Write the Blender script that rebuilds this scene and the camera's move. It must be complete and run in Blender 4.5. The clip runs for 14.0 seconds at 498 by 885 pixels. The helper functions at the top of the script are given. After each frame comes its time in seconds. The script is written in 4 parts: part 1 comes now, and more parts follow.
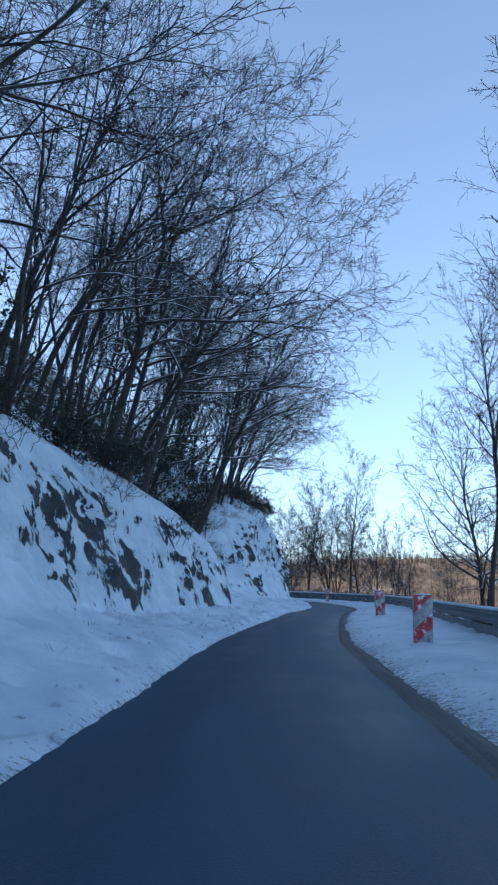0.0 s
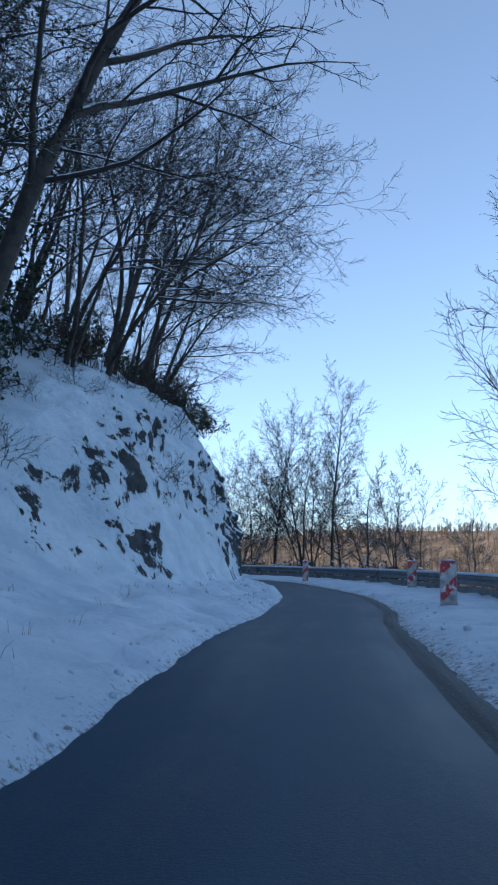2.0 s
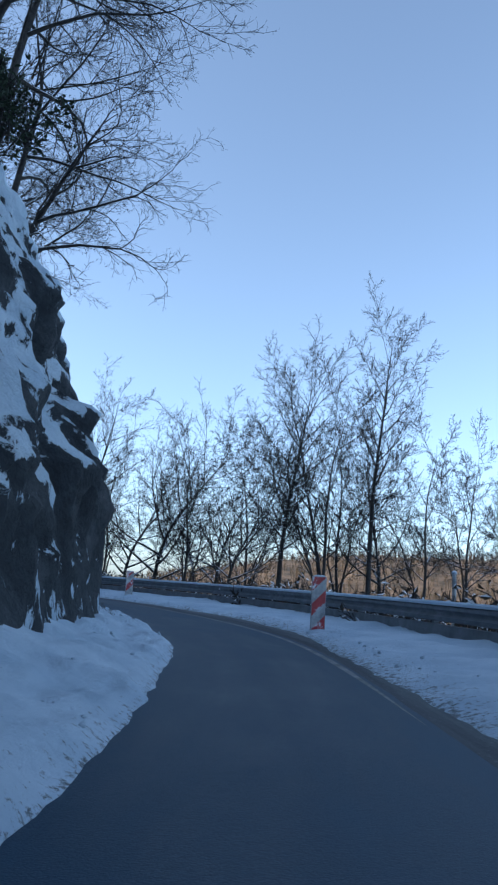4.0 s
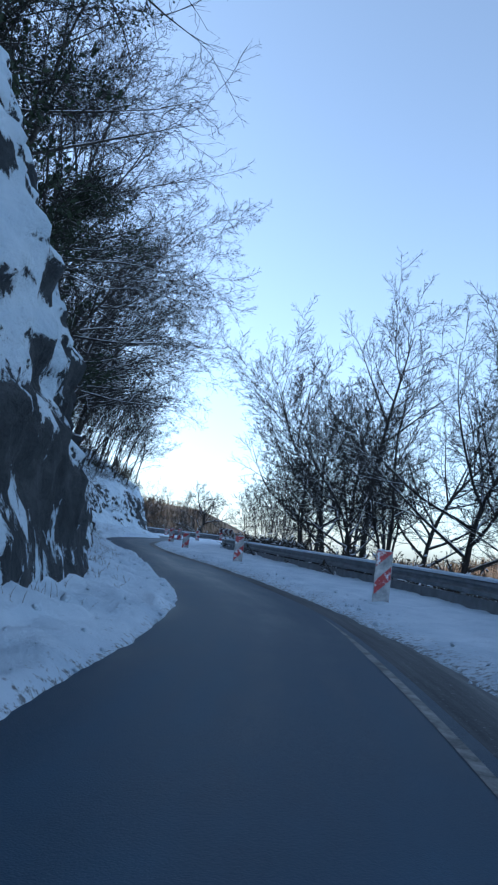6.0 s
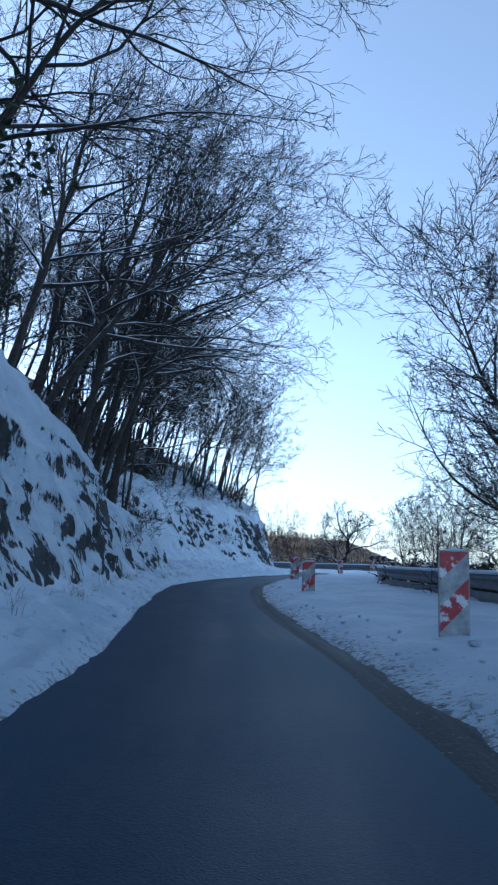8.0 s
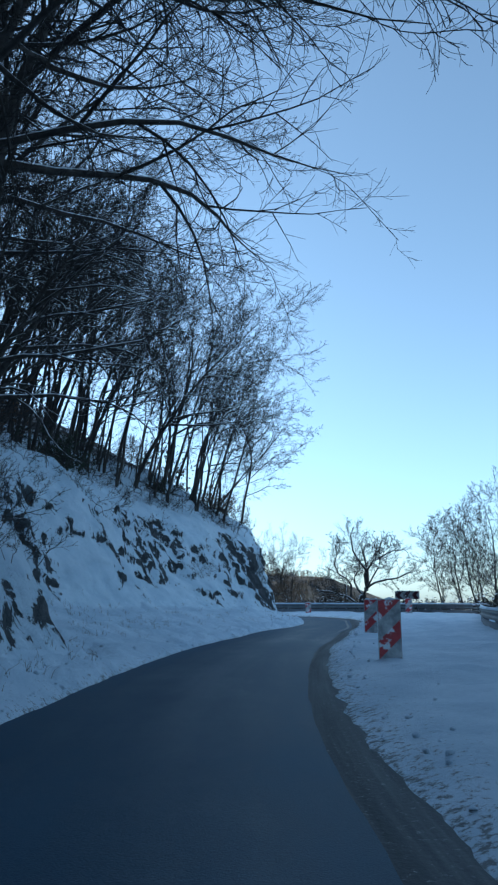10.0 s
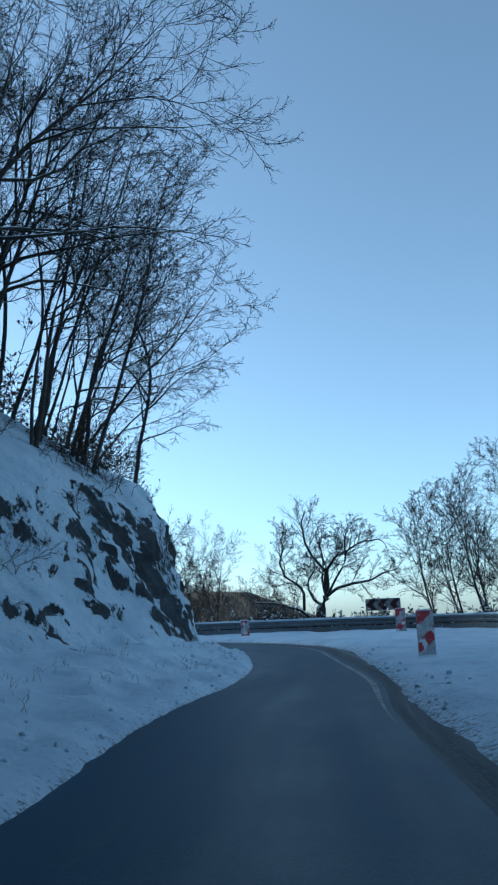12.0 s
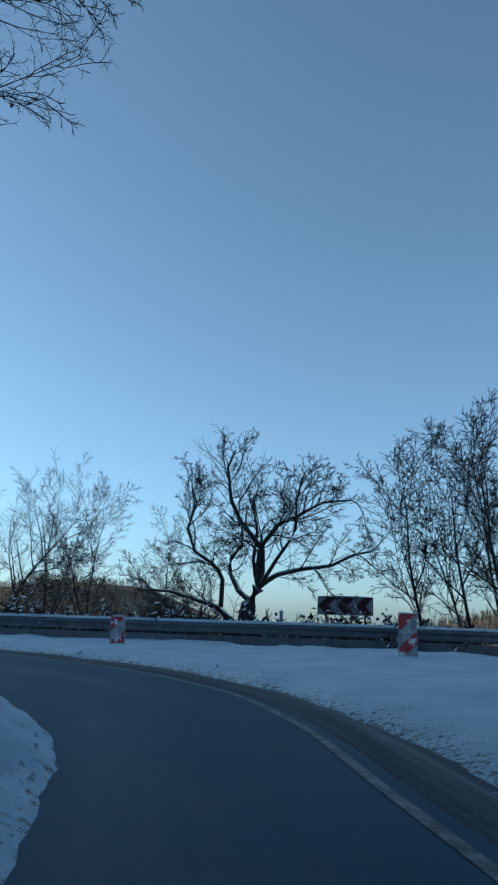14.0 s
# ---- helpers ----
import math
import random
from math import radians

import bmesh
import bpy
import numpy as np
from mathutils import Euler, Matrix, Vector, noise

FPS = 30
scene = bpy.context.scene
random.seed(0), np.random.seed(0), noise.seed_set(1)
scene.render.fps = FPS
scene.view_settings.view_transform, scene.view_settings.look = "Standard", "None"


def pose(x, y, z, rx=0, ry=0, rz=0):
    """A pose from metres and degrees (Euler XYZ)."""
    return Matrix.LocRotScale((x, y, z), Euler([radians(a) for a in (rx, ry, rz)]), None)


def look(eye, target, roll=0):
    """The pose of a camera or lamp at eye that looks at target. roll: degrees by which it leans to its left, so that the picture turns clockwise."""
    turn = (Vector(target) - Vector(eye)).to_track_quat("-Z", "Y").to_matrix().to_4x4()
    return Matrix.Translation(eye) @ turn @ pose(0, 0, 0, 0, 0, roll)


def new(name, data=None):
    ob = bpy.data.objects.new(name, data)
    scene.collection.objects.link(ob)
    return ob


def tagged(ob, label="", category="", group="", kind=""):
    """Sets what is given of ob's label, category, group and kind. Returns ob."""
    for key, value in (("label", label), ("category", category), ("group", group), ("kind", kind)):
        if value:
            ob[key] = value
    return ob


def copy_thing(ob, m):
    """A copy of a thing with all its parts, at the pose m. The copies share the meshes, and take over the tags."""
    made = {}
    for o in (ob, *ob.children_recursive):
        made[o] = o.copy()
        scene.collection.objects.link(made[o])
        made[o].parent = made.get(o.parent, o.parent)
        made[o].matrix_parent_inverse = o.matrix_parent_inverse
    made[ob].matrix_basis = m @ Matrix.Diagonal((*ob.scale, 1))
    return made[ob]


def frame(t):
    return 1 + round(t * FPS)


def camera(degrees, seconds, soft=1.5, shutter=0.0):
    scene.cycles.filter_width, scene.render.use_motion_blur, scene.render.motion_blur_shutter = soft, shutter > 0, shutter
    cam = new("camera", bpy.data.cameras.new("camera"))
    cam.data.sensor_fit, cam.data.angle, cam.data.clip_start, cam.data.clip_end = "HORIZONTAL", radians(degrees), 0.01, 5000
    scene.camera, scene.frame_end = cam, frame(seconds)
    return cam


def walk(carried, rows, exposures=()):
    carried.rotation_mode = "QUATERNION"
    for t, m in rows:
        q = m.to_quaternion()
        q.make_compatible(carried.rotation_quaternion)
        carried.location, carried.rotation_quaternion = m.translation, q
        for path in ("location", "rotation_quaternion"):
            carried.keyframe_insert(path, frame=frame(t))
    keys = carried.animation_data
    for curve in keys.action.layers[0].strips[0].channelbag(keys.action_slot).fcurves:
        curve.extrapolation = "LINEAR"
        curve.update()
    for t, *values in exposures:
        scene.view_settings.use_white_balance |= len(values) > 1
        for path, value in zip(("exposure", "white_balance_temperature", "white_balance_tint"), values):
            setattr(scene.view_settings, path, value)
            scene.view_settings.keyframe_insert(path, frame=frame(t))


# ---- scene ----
cam = camera(36.0, 14.0, soft=2.3)
PATH = [
    (0, (0.832, -20.003, 1.143), (0.746, -18.04, 1.514), 1.6),
    (0.5, (0.775, -13.433, 1.039), (0.862, -11.477, 1.446), 1.0),
    (1, (0.984, -6.817, 1.002), (1.024, -4.86, 1.41), 1.6),
    (1.5, (1.2, -0.47, 1.005), (1.185, 1.503, 1.334), 1.4),
    (2, (1.763, 6.088, 1.046), (1.768, 8.064, 1.355), 1.0),
    (2.2, (2.011, 8.632, 0.987), (2.028, 10.608, 1.291), 0.8),
    (4.3, (4.189, 33.487, 0.987), (4.063, 35.451, 1.346), 5.1),
    (4.6, (4.396, 36.241, 0.998), (4.074, 38.185, 1.34), 4.6),
    (5, (3.929, 39.921, 1.043), (3.281, 41.79, 1.336), 6.2),
    (5.5, (3.209, 43.666, 1.19), (2.448, 45.502, 1.412), 7.3),
    (6, (2.183, 48.108, 1.121), (1.294, 49.883, 1.363), 6.6),
    (6.5, (0.692, 52.288, 1.07), (-0.31, 54.002, 1.315), 6.1),
    (7, (-1.521, 56.741, 0.997), (-2.714, 58.327, 1.245), 5.0),
    (7.5, (-3.896, 60.686, 1.006), (-5.09, 62.268, 1.28), 3.1),
    (7.7, (-5.111, 62.421, 0.92), (-6.3, 64.004, 1.206), 2.4),
    (9.8, (-17.721, 78.45, 1.088), (-18.894, 80.019, 1.489), 0.1),
    (10, (-18.976, 80.025, 1.086), (-20.103, 81.628, 1.488), 0.0),
    (10.5, (-21.879, 83.835, 1.109), (-22.932, 85.487, 1.511), -0.1),
    (11, (-24.523, 87.768, 1.053), (-25.52, 89.454, 1.46), -0.9),
    (11.5, (-26.695, 91.273, 1.049), (-27.671, 92.968, 1.465), -1.5),
    (12, (-28.824, 95.143, 1.134), (-29.766, 96.851, 1.573), -2.2),
    (12.5, (-30.658, 98.854, 1.083), (-31.555, 100.586, 1.527), -1.8),
    (13, (-32.429, 102.796, 1.066), (-33.252, 104.563, 1.511), -0.6),
    (13.5, (-34.252, 105.912, 1.092), (-35.021, 107.704, 1.535), 1.4),
    (14, (-36.155, 109.199, 1.046), (-36.894, 111.006, 1.484), 1.8),
]
EXPOSURES = [(0.0, 1.12, 5060, 4), (2.0, 0.95, 5070, 5), (4.3, 0.96, 5110, 4), (5.2, 1.14, 5180, 4), (7.7, 1.12, 5090, 4), (9.8, 0.82, 4870, -5), (11.0, 0.67, 4820, -9), (12.0, 0.56, 4800, -9), (13.0, 0.16, 5040, -7), (14.0, 0.0, 4680, -10)]
walk(cam, [(t, look(eye, target, roll)) for t, eye, target, roll in PATH], EXPOSURES)

# ---- light: low sun behind the wooded hill, road in its shade ----
SUN_ELEVATION, SUN_AZIMUTH = 16.0, 262.0     # degrees; azimuth clockwise from +y
world = bpy.data.worlds.new("sky")
scene.world = world
world.use_nodes = True
sky = world.node_tree.nodes.new("ShaderNodeTexSky")
sky.sky_type, sky.sun_disc = "NISHITA", False
sky.sun_elevation, sky.sun_rotation = radians(SUN_ELEVATION), radians(SUN_AZIMUTH)
sky.air_density, sky.dust_density, sky.ozone_density = 0.8, 0.8, 1.4
backdrop = world.node_tree.nodes["Background"]
backdrop.inputs[1].default_value = 0.15
haze = world.node_tree.nodes.new("ShaderNodeHueSaturation")      # thin winter haze pales the sky
haze.inputs["Saturation"].default_value = 0.64
world.node_tree.links.new(sky.outputs[0], haze.inputs["Color"])
world.node_tree.links.new(haze.outputs[0], backdrop.inputs[0])
sun = new("sun", bpy.data.lights.new("sun", "SUN"))
sun.data.energy, sun.data.angle, sun.data.color = 4.0, radians(0.5), (1.0, 0.72, 0.45)
a, e = radians(SUN_AZIMUTH), radians(SUN_ELEVATION)
sun.matrix_world = look((0, 0, 100), Vector((0, 0, 100)) - Vector((math.sin(a) * math.cos(e), math.cos(a) * math.cos(e), math.sin(e))))


# ---- materials ----
def material(name, rough=0.8, metal=0.0):
    m = bpy.data.materials.new(name)
    m.use_nodes = True
    nt = m.node_tree
    b = nt.nodes["Principled BSDF"]
    b.inputs["Roughness"].default_value, b.inputs["Metallic"].default_value = rough, metal
    return m, nt, b


def noise_node(nt, scale, detail=5.0, rough=0.6, stretch=None, lane=False, place=False, warp=0.0):
    """Noise in the object's space, or in metres across and along the road."""
    co = nt.nodes.new("ShaderNodeTexCoord").outputs["Object"]
    if place:
        co = nt.nodes.new("ShaderNodeNewGeometry").outputs["Position"]
    if lane:
        at = nt.nodes.new("ShaderNodeAttribute")
        at.attribute_name = "lane"
        co = at.outputs["Vector"]
    if stretch:
        mp = nt.nodes.new("ShaderNodeMapping")
        mp.inputs["Scale"].default_value = stretch
        nt.links.new(co, mp.inputs[0])
        co = mp.outputs[0]
    n = nt.nodes.new("ShaderNodeTexNoise")
    n.inputs["Scale"].default_value, n.inputs["Detail"].default_value, n.inputs["Roughness"].default_value = scale, detail, rough
    n.inputs["Distortion"].default_value = warp
    nt.links.new(co, n.inputs["Vector"])
    return n.outputs["Fac"]


def ramp(nt, fac, stops):
    r = nt.nodes.new("ShaderNodeValToRGB")
    r.color_ramp.elements[0].position, r.color_ramp.elements[0].color = stops[0][0], (*stops[0][1], 1)
    r.color_ramp.elements[1].position, r.color_ramp.elements[1].color = stops[-1][0], (*stops[-1][1], 1)
    for p, c in stops[1:-1]:
        r.color_ramp.elements.new(p).color = (*c, 1)
    nt.links.new(fac, r.inputs[0])
    return r.outputs[0]


def calc(nt, op, x, y, clamp=False):
    n = nt.nodes.new("ShaderNodeMath")
    n.operation, n.use_clamp = op, clamp
    for i, v in enumerate((x, y)):
        if isinstance(v, (int, float)):
            n.inputs[i].default_value = v
        else:
            nt.links.new(v, n.inputs[i])
    return n.outputs[0]


def blend(nt, fac, x, y):
    n = nt.nodes.new("ShaderNodeMix")
    n.data_type = "RGBA"
    nt.links.new(fac, n.inputs[0])
    for i, v in ((6, x), (7, y)):
        if isinstance(v, tuple):
            n.inputs[i].default_value = (*v, 1)
        else:
            nt.links.new(v, n.inputs[i])
    return n.outputs[2]


def bump(nt, b, height, strength, distance):
    n = nt.nodes.new("ShaderNodeBump")
    n.inputs["Strength"].default_value, n.inputs["Distance"].default_value = strength, distance
    nt.links.new(height, n.inputs["Height"])
    nt.links.new(n.outputs[0], b.inputs["Normal"])


def up_facing(nt):
    s = nt.nodes.new("ShaderNodeSeparateXYZ")
    nt.links.new(nt.nodes.new("ShaderNodeNewGeometry").outputs["Normal"], s.inputs[0])
    return s.outputs["Z"]


# bluer than clean snow: the blue of the shade is put into its colour
SHADE_SNOW_A, SHADE_SNOW_B = (0.50, 0.60, 0.70), (0.66, 0.745, 0.83)


def make_snow(name):
    m, nt, b = material(name, 0.65)
    col = ramp(nt, noise_node(nt, 0.9, 6), [(0.35, SHADE_SNOW_A), (0.62, SHADE_SNOW_B)])
    grit = nt.nodes.new("ShaderNodeAttribute")
    grit.attribute_name = "grit"
    dirt_noise = calc(nt, "ADD", noise_node(nt, 13.0, 6, 0.8), calc(nt, "MULTIPLY", grit.outputs["Fac"], 0.20))
    specks = ramp(nt, dirt_noise, [(0.66, (0, 0, 0)), (0.74, (0.9, 0.9, 0.9))])
    grime = ramp(nt, noise_node(nt, 2.2, 3), [(0.3, (0.05, 0.05, 0.05)), (0.7, (0.17, 0.17, 0.17))])
    nt.links.new(blend(nt, specks, col, grime), b.inputs["Base Color"])
    bump(nt, b, calc(nt, "ADD", noise_node(nt, 12.0, 9, 0.75), noise_node(nt, 2.6, 4)), 0.7, 0.09)
    return m


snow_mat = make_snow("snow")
slush_mat, nt, b = material("brown_slush", 0.7)
b.inputs["Specular IOR Level"].default_value = 0.25
across = nt.nodes.new("ShaderNodeSeparateXYZ")
lane_at = nt.nodes.new("ShaderNodeAttribute")
lane_at.attribute_name = "lane"
nt.links.new(lane_at.outputs["Vector"], across.inputs[0])
streaks = noise_node(nt, 6.0, 5, 0.65, (1, 0.03, 1), lane=True)
drift = calc(nt, "ADD", calc(nt, "MULTIPLY", across.outputs["X"], 0.36), calc(nt, "MULTIPLY", streaks, 0.95))
body = ramp(nt, drift, [(0.40, (0.020, 0.023, 0.028)), (0.54, (0.042, 0.048, 0.054)), (0.66, (0.070, 0.076, 0.082)), (0.78, (0.12, 0.124, 0.126)), (0.98, (0.30, 0.315, 0.33))])
crumbs = ramp(nt, noise_node(nt, 26.0, 4, 0.7), [(0.60, (0, 0, 0)), (0.72, (0.6, 0.6, 0.6))])
nt.links.new(blend(nt, crumbs, body, (0.33, 0.33, 0.34)), b.inputs["Base Color"])
bump(nt, b, noise_node(nt, 30.0, 5), 0.6, 0.012)

asphalt_mat, nt, b = material("damp_asphalt_with_sky_sheen", 0.5)
wear_and_sheen = noise_node(nt, 0.9, 4, 0.55, (1, 0.05, 1), lane=True)
patchy = noise_node(nt, 0.25, 4, 0.6)
tone = calc(nt, "ADD", calc(nt, "ADD", calc(nt, "MULTIPLY", wear_and_sheen, 0.5), calc(nt, "MULTIPLY", patchy, 0.3)), calc(nt, "MULTIPLY", noise_node(nt, 2.2, 6, 0.7, (1, 0.35, 1), lane=True), 0.2))
# sky's blue reflection and sheen are put into the base colour; specular kept low
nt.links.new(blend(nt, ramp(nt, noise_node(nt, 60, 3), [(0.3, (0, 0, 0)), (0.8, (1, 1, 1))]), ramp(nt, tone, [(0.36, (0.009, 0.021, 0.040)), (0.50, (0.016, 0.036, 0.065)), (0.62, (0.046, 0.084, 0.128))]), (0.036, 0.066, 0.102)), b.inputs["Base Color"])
nt.links.new(ramp(nt, tone, [(0.38, (0.46,) * 3), (0.62, (0.68,) * 3)]), b.inputs["Roughness"])
b.inputs["Specular IOR Level"].default_value = 0.19
bump(nt, b, noise_node(nt, 90, 2), 0.35, 0.01)

line_mat, nt, b = material("worn_road_paint", 0.6)
nt.links.new(ramp(nt, noise_node(nt, 4.0, 7, 0.75), [(0.40, (0.04, 0.04, 0.04)), (0.62, (0.22, 0.22, 0.21))]), b.inputs["Base Color"])


def snowy(name, base, low, high, spread, scale, relief, snow_noise=2.0):
    """A dark surface whose up-facing sides carry snow."""
    m, nt, b = material(name, 0.85)
    dark = ramp(nt, noise_node(nt, scale, 8, 0.65), base)
    lies = calc(nt, "ADD", up_facing(nt), calc(nt, "MULTIPLY", calc(nt, "SUBTRACT", noise_node(nt, snow_noise, 6, 0.6), 0.5), spread))
    r = ramp(nt, lies, [(low, (0, 0, 0)), (high, (1, 1, 1))])
    nt.links.new(blend(nt, r, dark, (0.72, 0.74, 0.77)), b.inputs["Base Color"])
    bump(nt, b, noise_node(nt, scale * 3, 8, 0.7), 0.7, relief)
    return m


# rock: snow plastered on it, blown clear in ragged patches on the steep parts
rock_mat, nt, b = material("rock_with_snow", 0.85)
stone = ramp(nt, noise_node(nt, 1.3, 9, 0.7), [(0.32, (0.009, 0.012, 0.016)), (0.5, (0.028, 0.034, 0.041)), (0.72, (0.090, 0.096, 0.102))])
bare = nt.nodes.new("ShaderNodeAttribute")
bare.attribute_name = "bare"
drapes = calc(nt, "MULTIPLY", calc(nt, "ADD", 0.3, calc(nt, "MULTIPLY", bare.outputs["Fac"], 1.2, True)), calc(nt, "MULTIPLY", calc(nt, "SUBTRACT", noise_node(nt, 1.9, 9, 0.6, (1, 1, 0.75), warp=0.8), 0.5), 3.8))
ragged = calc(nt, "MULTIPLY", calc(nt, "SUBTRACT", noise_node(nt, 8.0, 8, 0.8, (1, 1, 0.7), warp=0.5), 0.5), 1.15)
shed = calc(nt, "MULTIPLY", calc(nt, "SUBTRACT", 0.45, up_facing(nt)), 0.95)
shows = calc(nt, "ADD", calc(nt, "ADD", bare.outputs["Fac"], shed), calc(nt, "ADD", drapes, ragged))
covered = ramp(nt, shows, [(0.50, (1, 1, 1)), (0.575, (0, 0, 0))])
nt.links.new(blend(nt, covered, stone, ramp(nt, noise_node(nt, 1.1, 5), [(0.35, SHADE_SNOW_A), (0.62, SHADE_SNOW_B)])), b.inputs["Base Color"])
grain = calc(nt, "ADD", noise_node(nt, 5.0, 9, 0.7), calc(nt, "MULTIPLY", covered, 0.5))
bump(nt, b, grain, 0.9, 0.16)
bark_mat = snowy("bark_dusted_with_snow", [(0.35, (0.020, 0.018, 0.016)), (0.7, (0.060, 0.052, 0.045))], 0.48, 0.72, 1.1, 6.0, 0.02, 3.0)
twig_mat = snowy("twigs_dusted_with_snow", [(0.35, (0.014, 0.012, 0.011)), (0.7, (0.036, 0.030, 0.027))], 0.95, 1.15, 0.9, 3.0, 0.01, 1.5)
ivy_mat = snowy("ivy_leaf", [(0.3, (0.012, 0.02, 0.010)), (0.7, (0.035, 0.05, 0.022))], 0.85, 1.0, 0.8, 4.0, 0.01)
dry_leaf_mat = snowy("withered_leaf", [(0.3, (0.05, 0.028, 0.014)), (0.7, (0.12, 0.07, 0.035))], 0.9, 1.1, 0.6, 4.0, 0.005)

ground_mat, nt, b = material("snow_and_far_woods", 0.85)
sep = nt.nodes.new("ShaderNodeSeparateXYZ")
nt.links.new(nt.nodes.new("ShaderNodeTexCoord").outputs["Object"], sep.inputs[0])
length = nt.nodes.new("ShaderNodeVectorMath")
length.operation = "LENGTH"
nt.links.new(nt.nodes.new("ShaderNodeTexCoord").outputs["Object"], length.inputs[0])
far = calc(nt, "MULTIPLY", calc(nt, "SUBTRACT", length.outputs["Value"], 230.0), 0.01, True)
woods = ramp(nt, noise_node(nt, 0.035, 9, 0.8), [(0.36, (0.035, 0.032, 0.02)), (0.48, (0.13, 0.09, 0.055)), (0.62, (0.28, 0.195, 0.125))])
litter = ramp(nt, noise_node(nt, 0.9, 8, 0.7), [(0.40, (0.035, 0.026, 0.018)), (0.50, (0.09, 0.07, 0.05)), (0.55, (0.55, 0.57, 0.60))])
wooded = calc(nt, "MULTIPLY", calc(nt, "SUBTRACT", sep.outputs["Z"], 5.0), 0.25, True)
near = blend(nt, wooded, ramp(nt, noise_node(nt, 0.7, 6), [(0.35, SHADE_SNOW_A), (0.62, SHADE_SNOW_B)]), litter)
nt.links.new(blend(nt, far, near, woods), b.inputs["Base Color"])
bump(nt, b, noise_node(nt, 0.15, 8, 0.7), 0.8, 2.0)

steel_mat, nt, b = material("galvanised_steel", 0.65, 0.3)
nt.links.new(ramp(nt, noise_node(nt, 3.0, 6), [(0.3, (0.11, 0.12, 0.135)), (0.7, (0.21, 0.225, 0.245))]), b.inputs["Base Color"])
red_mat, nt, b = material("red_reflective_sheet", 0.4)
clinging = ramp(nt, noise_node(nt, 6.0, 6, 0.65, place=True), [(0.53, (0, 0, 0)), (0.60, (1, 1, 1))])
nt.links.new(blend(nt, clinging, ramp(nt, noise_node(nt, 7.0, 5), [(0.3, (0.24, 0.018, 0.026)), (0.7, (0.42, 0.045, 0.05))]), (0.66, 0.68, 0.71)), b.inputs["Base Color"])
chevron_mat, nt, b = material("dark_red_sheet", 0.45)
nt.links.new(ramp(nt, noise_node(nt, 6.0, 5), [(0.3, (0.035, 0.008, 0.014)), (0.7, (0.075, 0.012, 0.02))]), b.inputs["Base Color"])
white_mat, nt, b = material("white_reflective_sheet", 0.45)
nt.links.new(ramp(nt, noise_node(nt, 6.0, 6, place=True), [(0.3, (0.16, 0.17, 0.18)), (0.5, (0.33, 0.34, 0.35)), (0.7, (0.52, 0.53, 0.53))]), b.inputs["Base Color"])
grass_mat, nt, b = material("withered_grass", 0.9)
nt.links.new(ramp(nt, noise_node(nt, 3.0, 4), [(0.3, (0.06, 0.05, 0.03)), (0.7, (0.20, 0.165, 0.10))]), b.inputs["Base Color"])


# ---- mesh helpers ----
def mesh_object(name, verts, faces, mat, parent=None, label="", smooth=False):
    me = bpy.data.meshes.new(name)
    me.from_pydata([tuple(v) for v in np.asarray(verts).tolist()], [], [tuple(f) for f in (faces.tolist() if isinstance(faces, np.ndarray) else faces)])
    me.materials.append(mat)
    if smooth:
        me.polygons.foreach_set("use_smooth", [True] * len(me.polygons))
    me.update()
    ob = new(name, me)
    ob.parent = parent
    if label:
        tagged(ob, label)
    return ob


def part(name, bm, mat, parent, label=""):
    me = bpy.data.meshes.new(name)
    bm.normal_update()
    bm.to_mesh(me)
    bm.free()
    me.materials.append(mat)
    ob = new(name, me)
    ob.parent = parent
    return tagged(ob, label)


def grid_faces(n, k):
    i, j = np.meshgrid(np.arange(n - 1), np.arange(k - 1), indexing="ij")
    p = (i * k + j).ravel()
    return np.stack([p, p + k, p + k + 1, p + 1], -1)


def lumpy(points, scale, octaves=3):
    """Smooth noise from about -1 to 1 at each point."""
    return np.array([noise.fractal(Vector(p) * scale, 0.9, 2.0, octaves) for p in points])


# ---- the road's line: left and right edges of the cleared asphalt ----
EDGES = np.array([
    (-1.6, -70.0, 1.4, -70.0), (-1.0, -40.0, 2.0, -40.0), (-0.75, -20.0, 2.25, -20.0), (-0.65, -12.0, 2.25, -12.0), (-0.4, -3.0, 2.25, -3.0), (0.1, 3.5, 2.65, 3.0),
    (0.75, 10.5, 3.2, 10.0), (1.15, 15.5, 3.75, 15.5), (1.8, 20.0, 4.3, 20.0), (2.45, 24.5, 5.0, 24.5), (2.95, 31.0, 5.45, 31.0), (2.95, 37.0, 5.2, 37.5),
    (2.5, 42.0, 4.75, 42.5), (1.4, 45.8, 3.95, 46.5), (-0.2, 50.05, 2.4, 51.0), (-2.32, 55.15, 0.1, 56.0), (-4.48, 59.4, -2.2, 60.2), (-8.4, 64.6, -5.6, 65.0),
    (-12.8, 70.35, -10.2, 70.8), (-18.0, 76.3, -15.6, 77.0), (-23.6, 83.0, -21.0, 84.0), (-27.0, 88.0, -24.2, 88.9), (-30.42, 94.1, -27.4, 94.6)])
EDGES = np.vstack([EDGES, np.array([
    (-32.5, 98.7, -29.7, 99.5), (-34.4, 102.8, -31.8, 103.8), (-35.75, 106.85, -33.4, 107.5), (-37.36, 110.4, -35.45, 111.3), (-38.75, 112.85, -37.05, 114.2), (-40.4, 115.1, -38.7, 117.1),
    (-42.8, 117.0, -41.0, 119.9), (-46.5, 118.9, -45.2, 122.7), (-54.0, 120.4, -53.0, 124.4), (-80.0, 118.0, -80.0, 122.0)])])


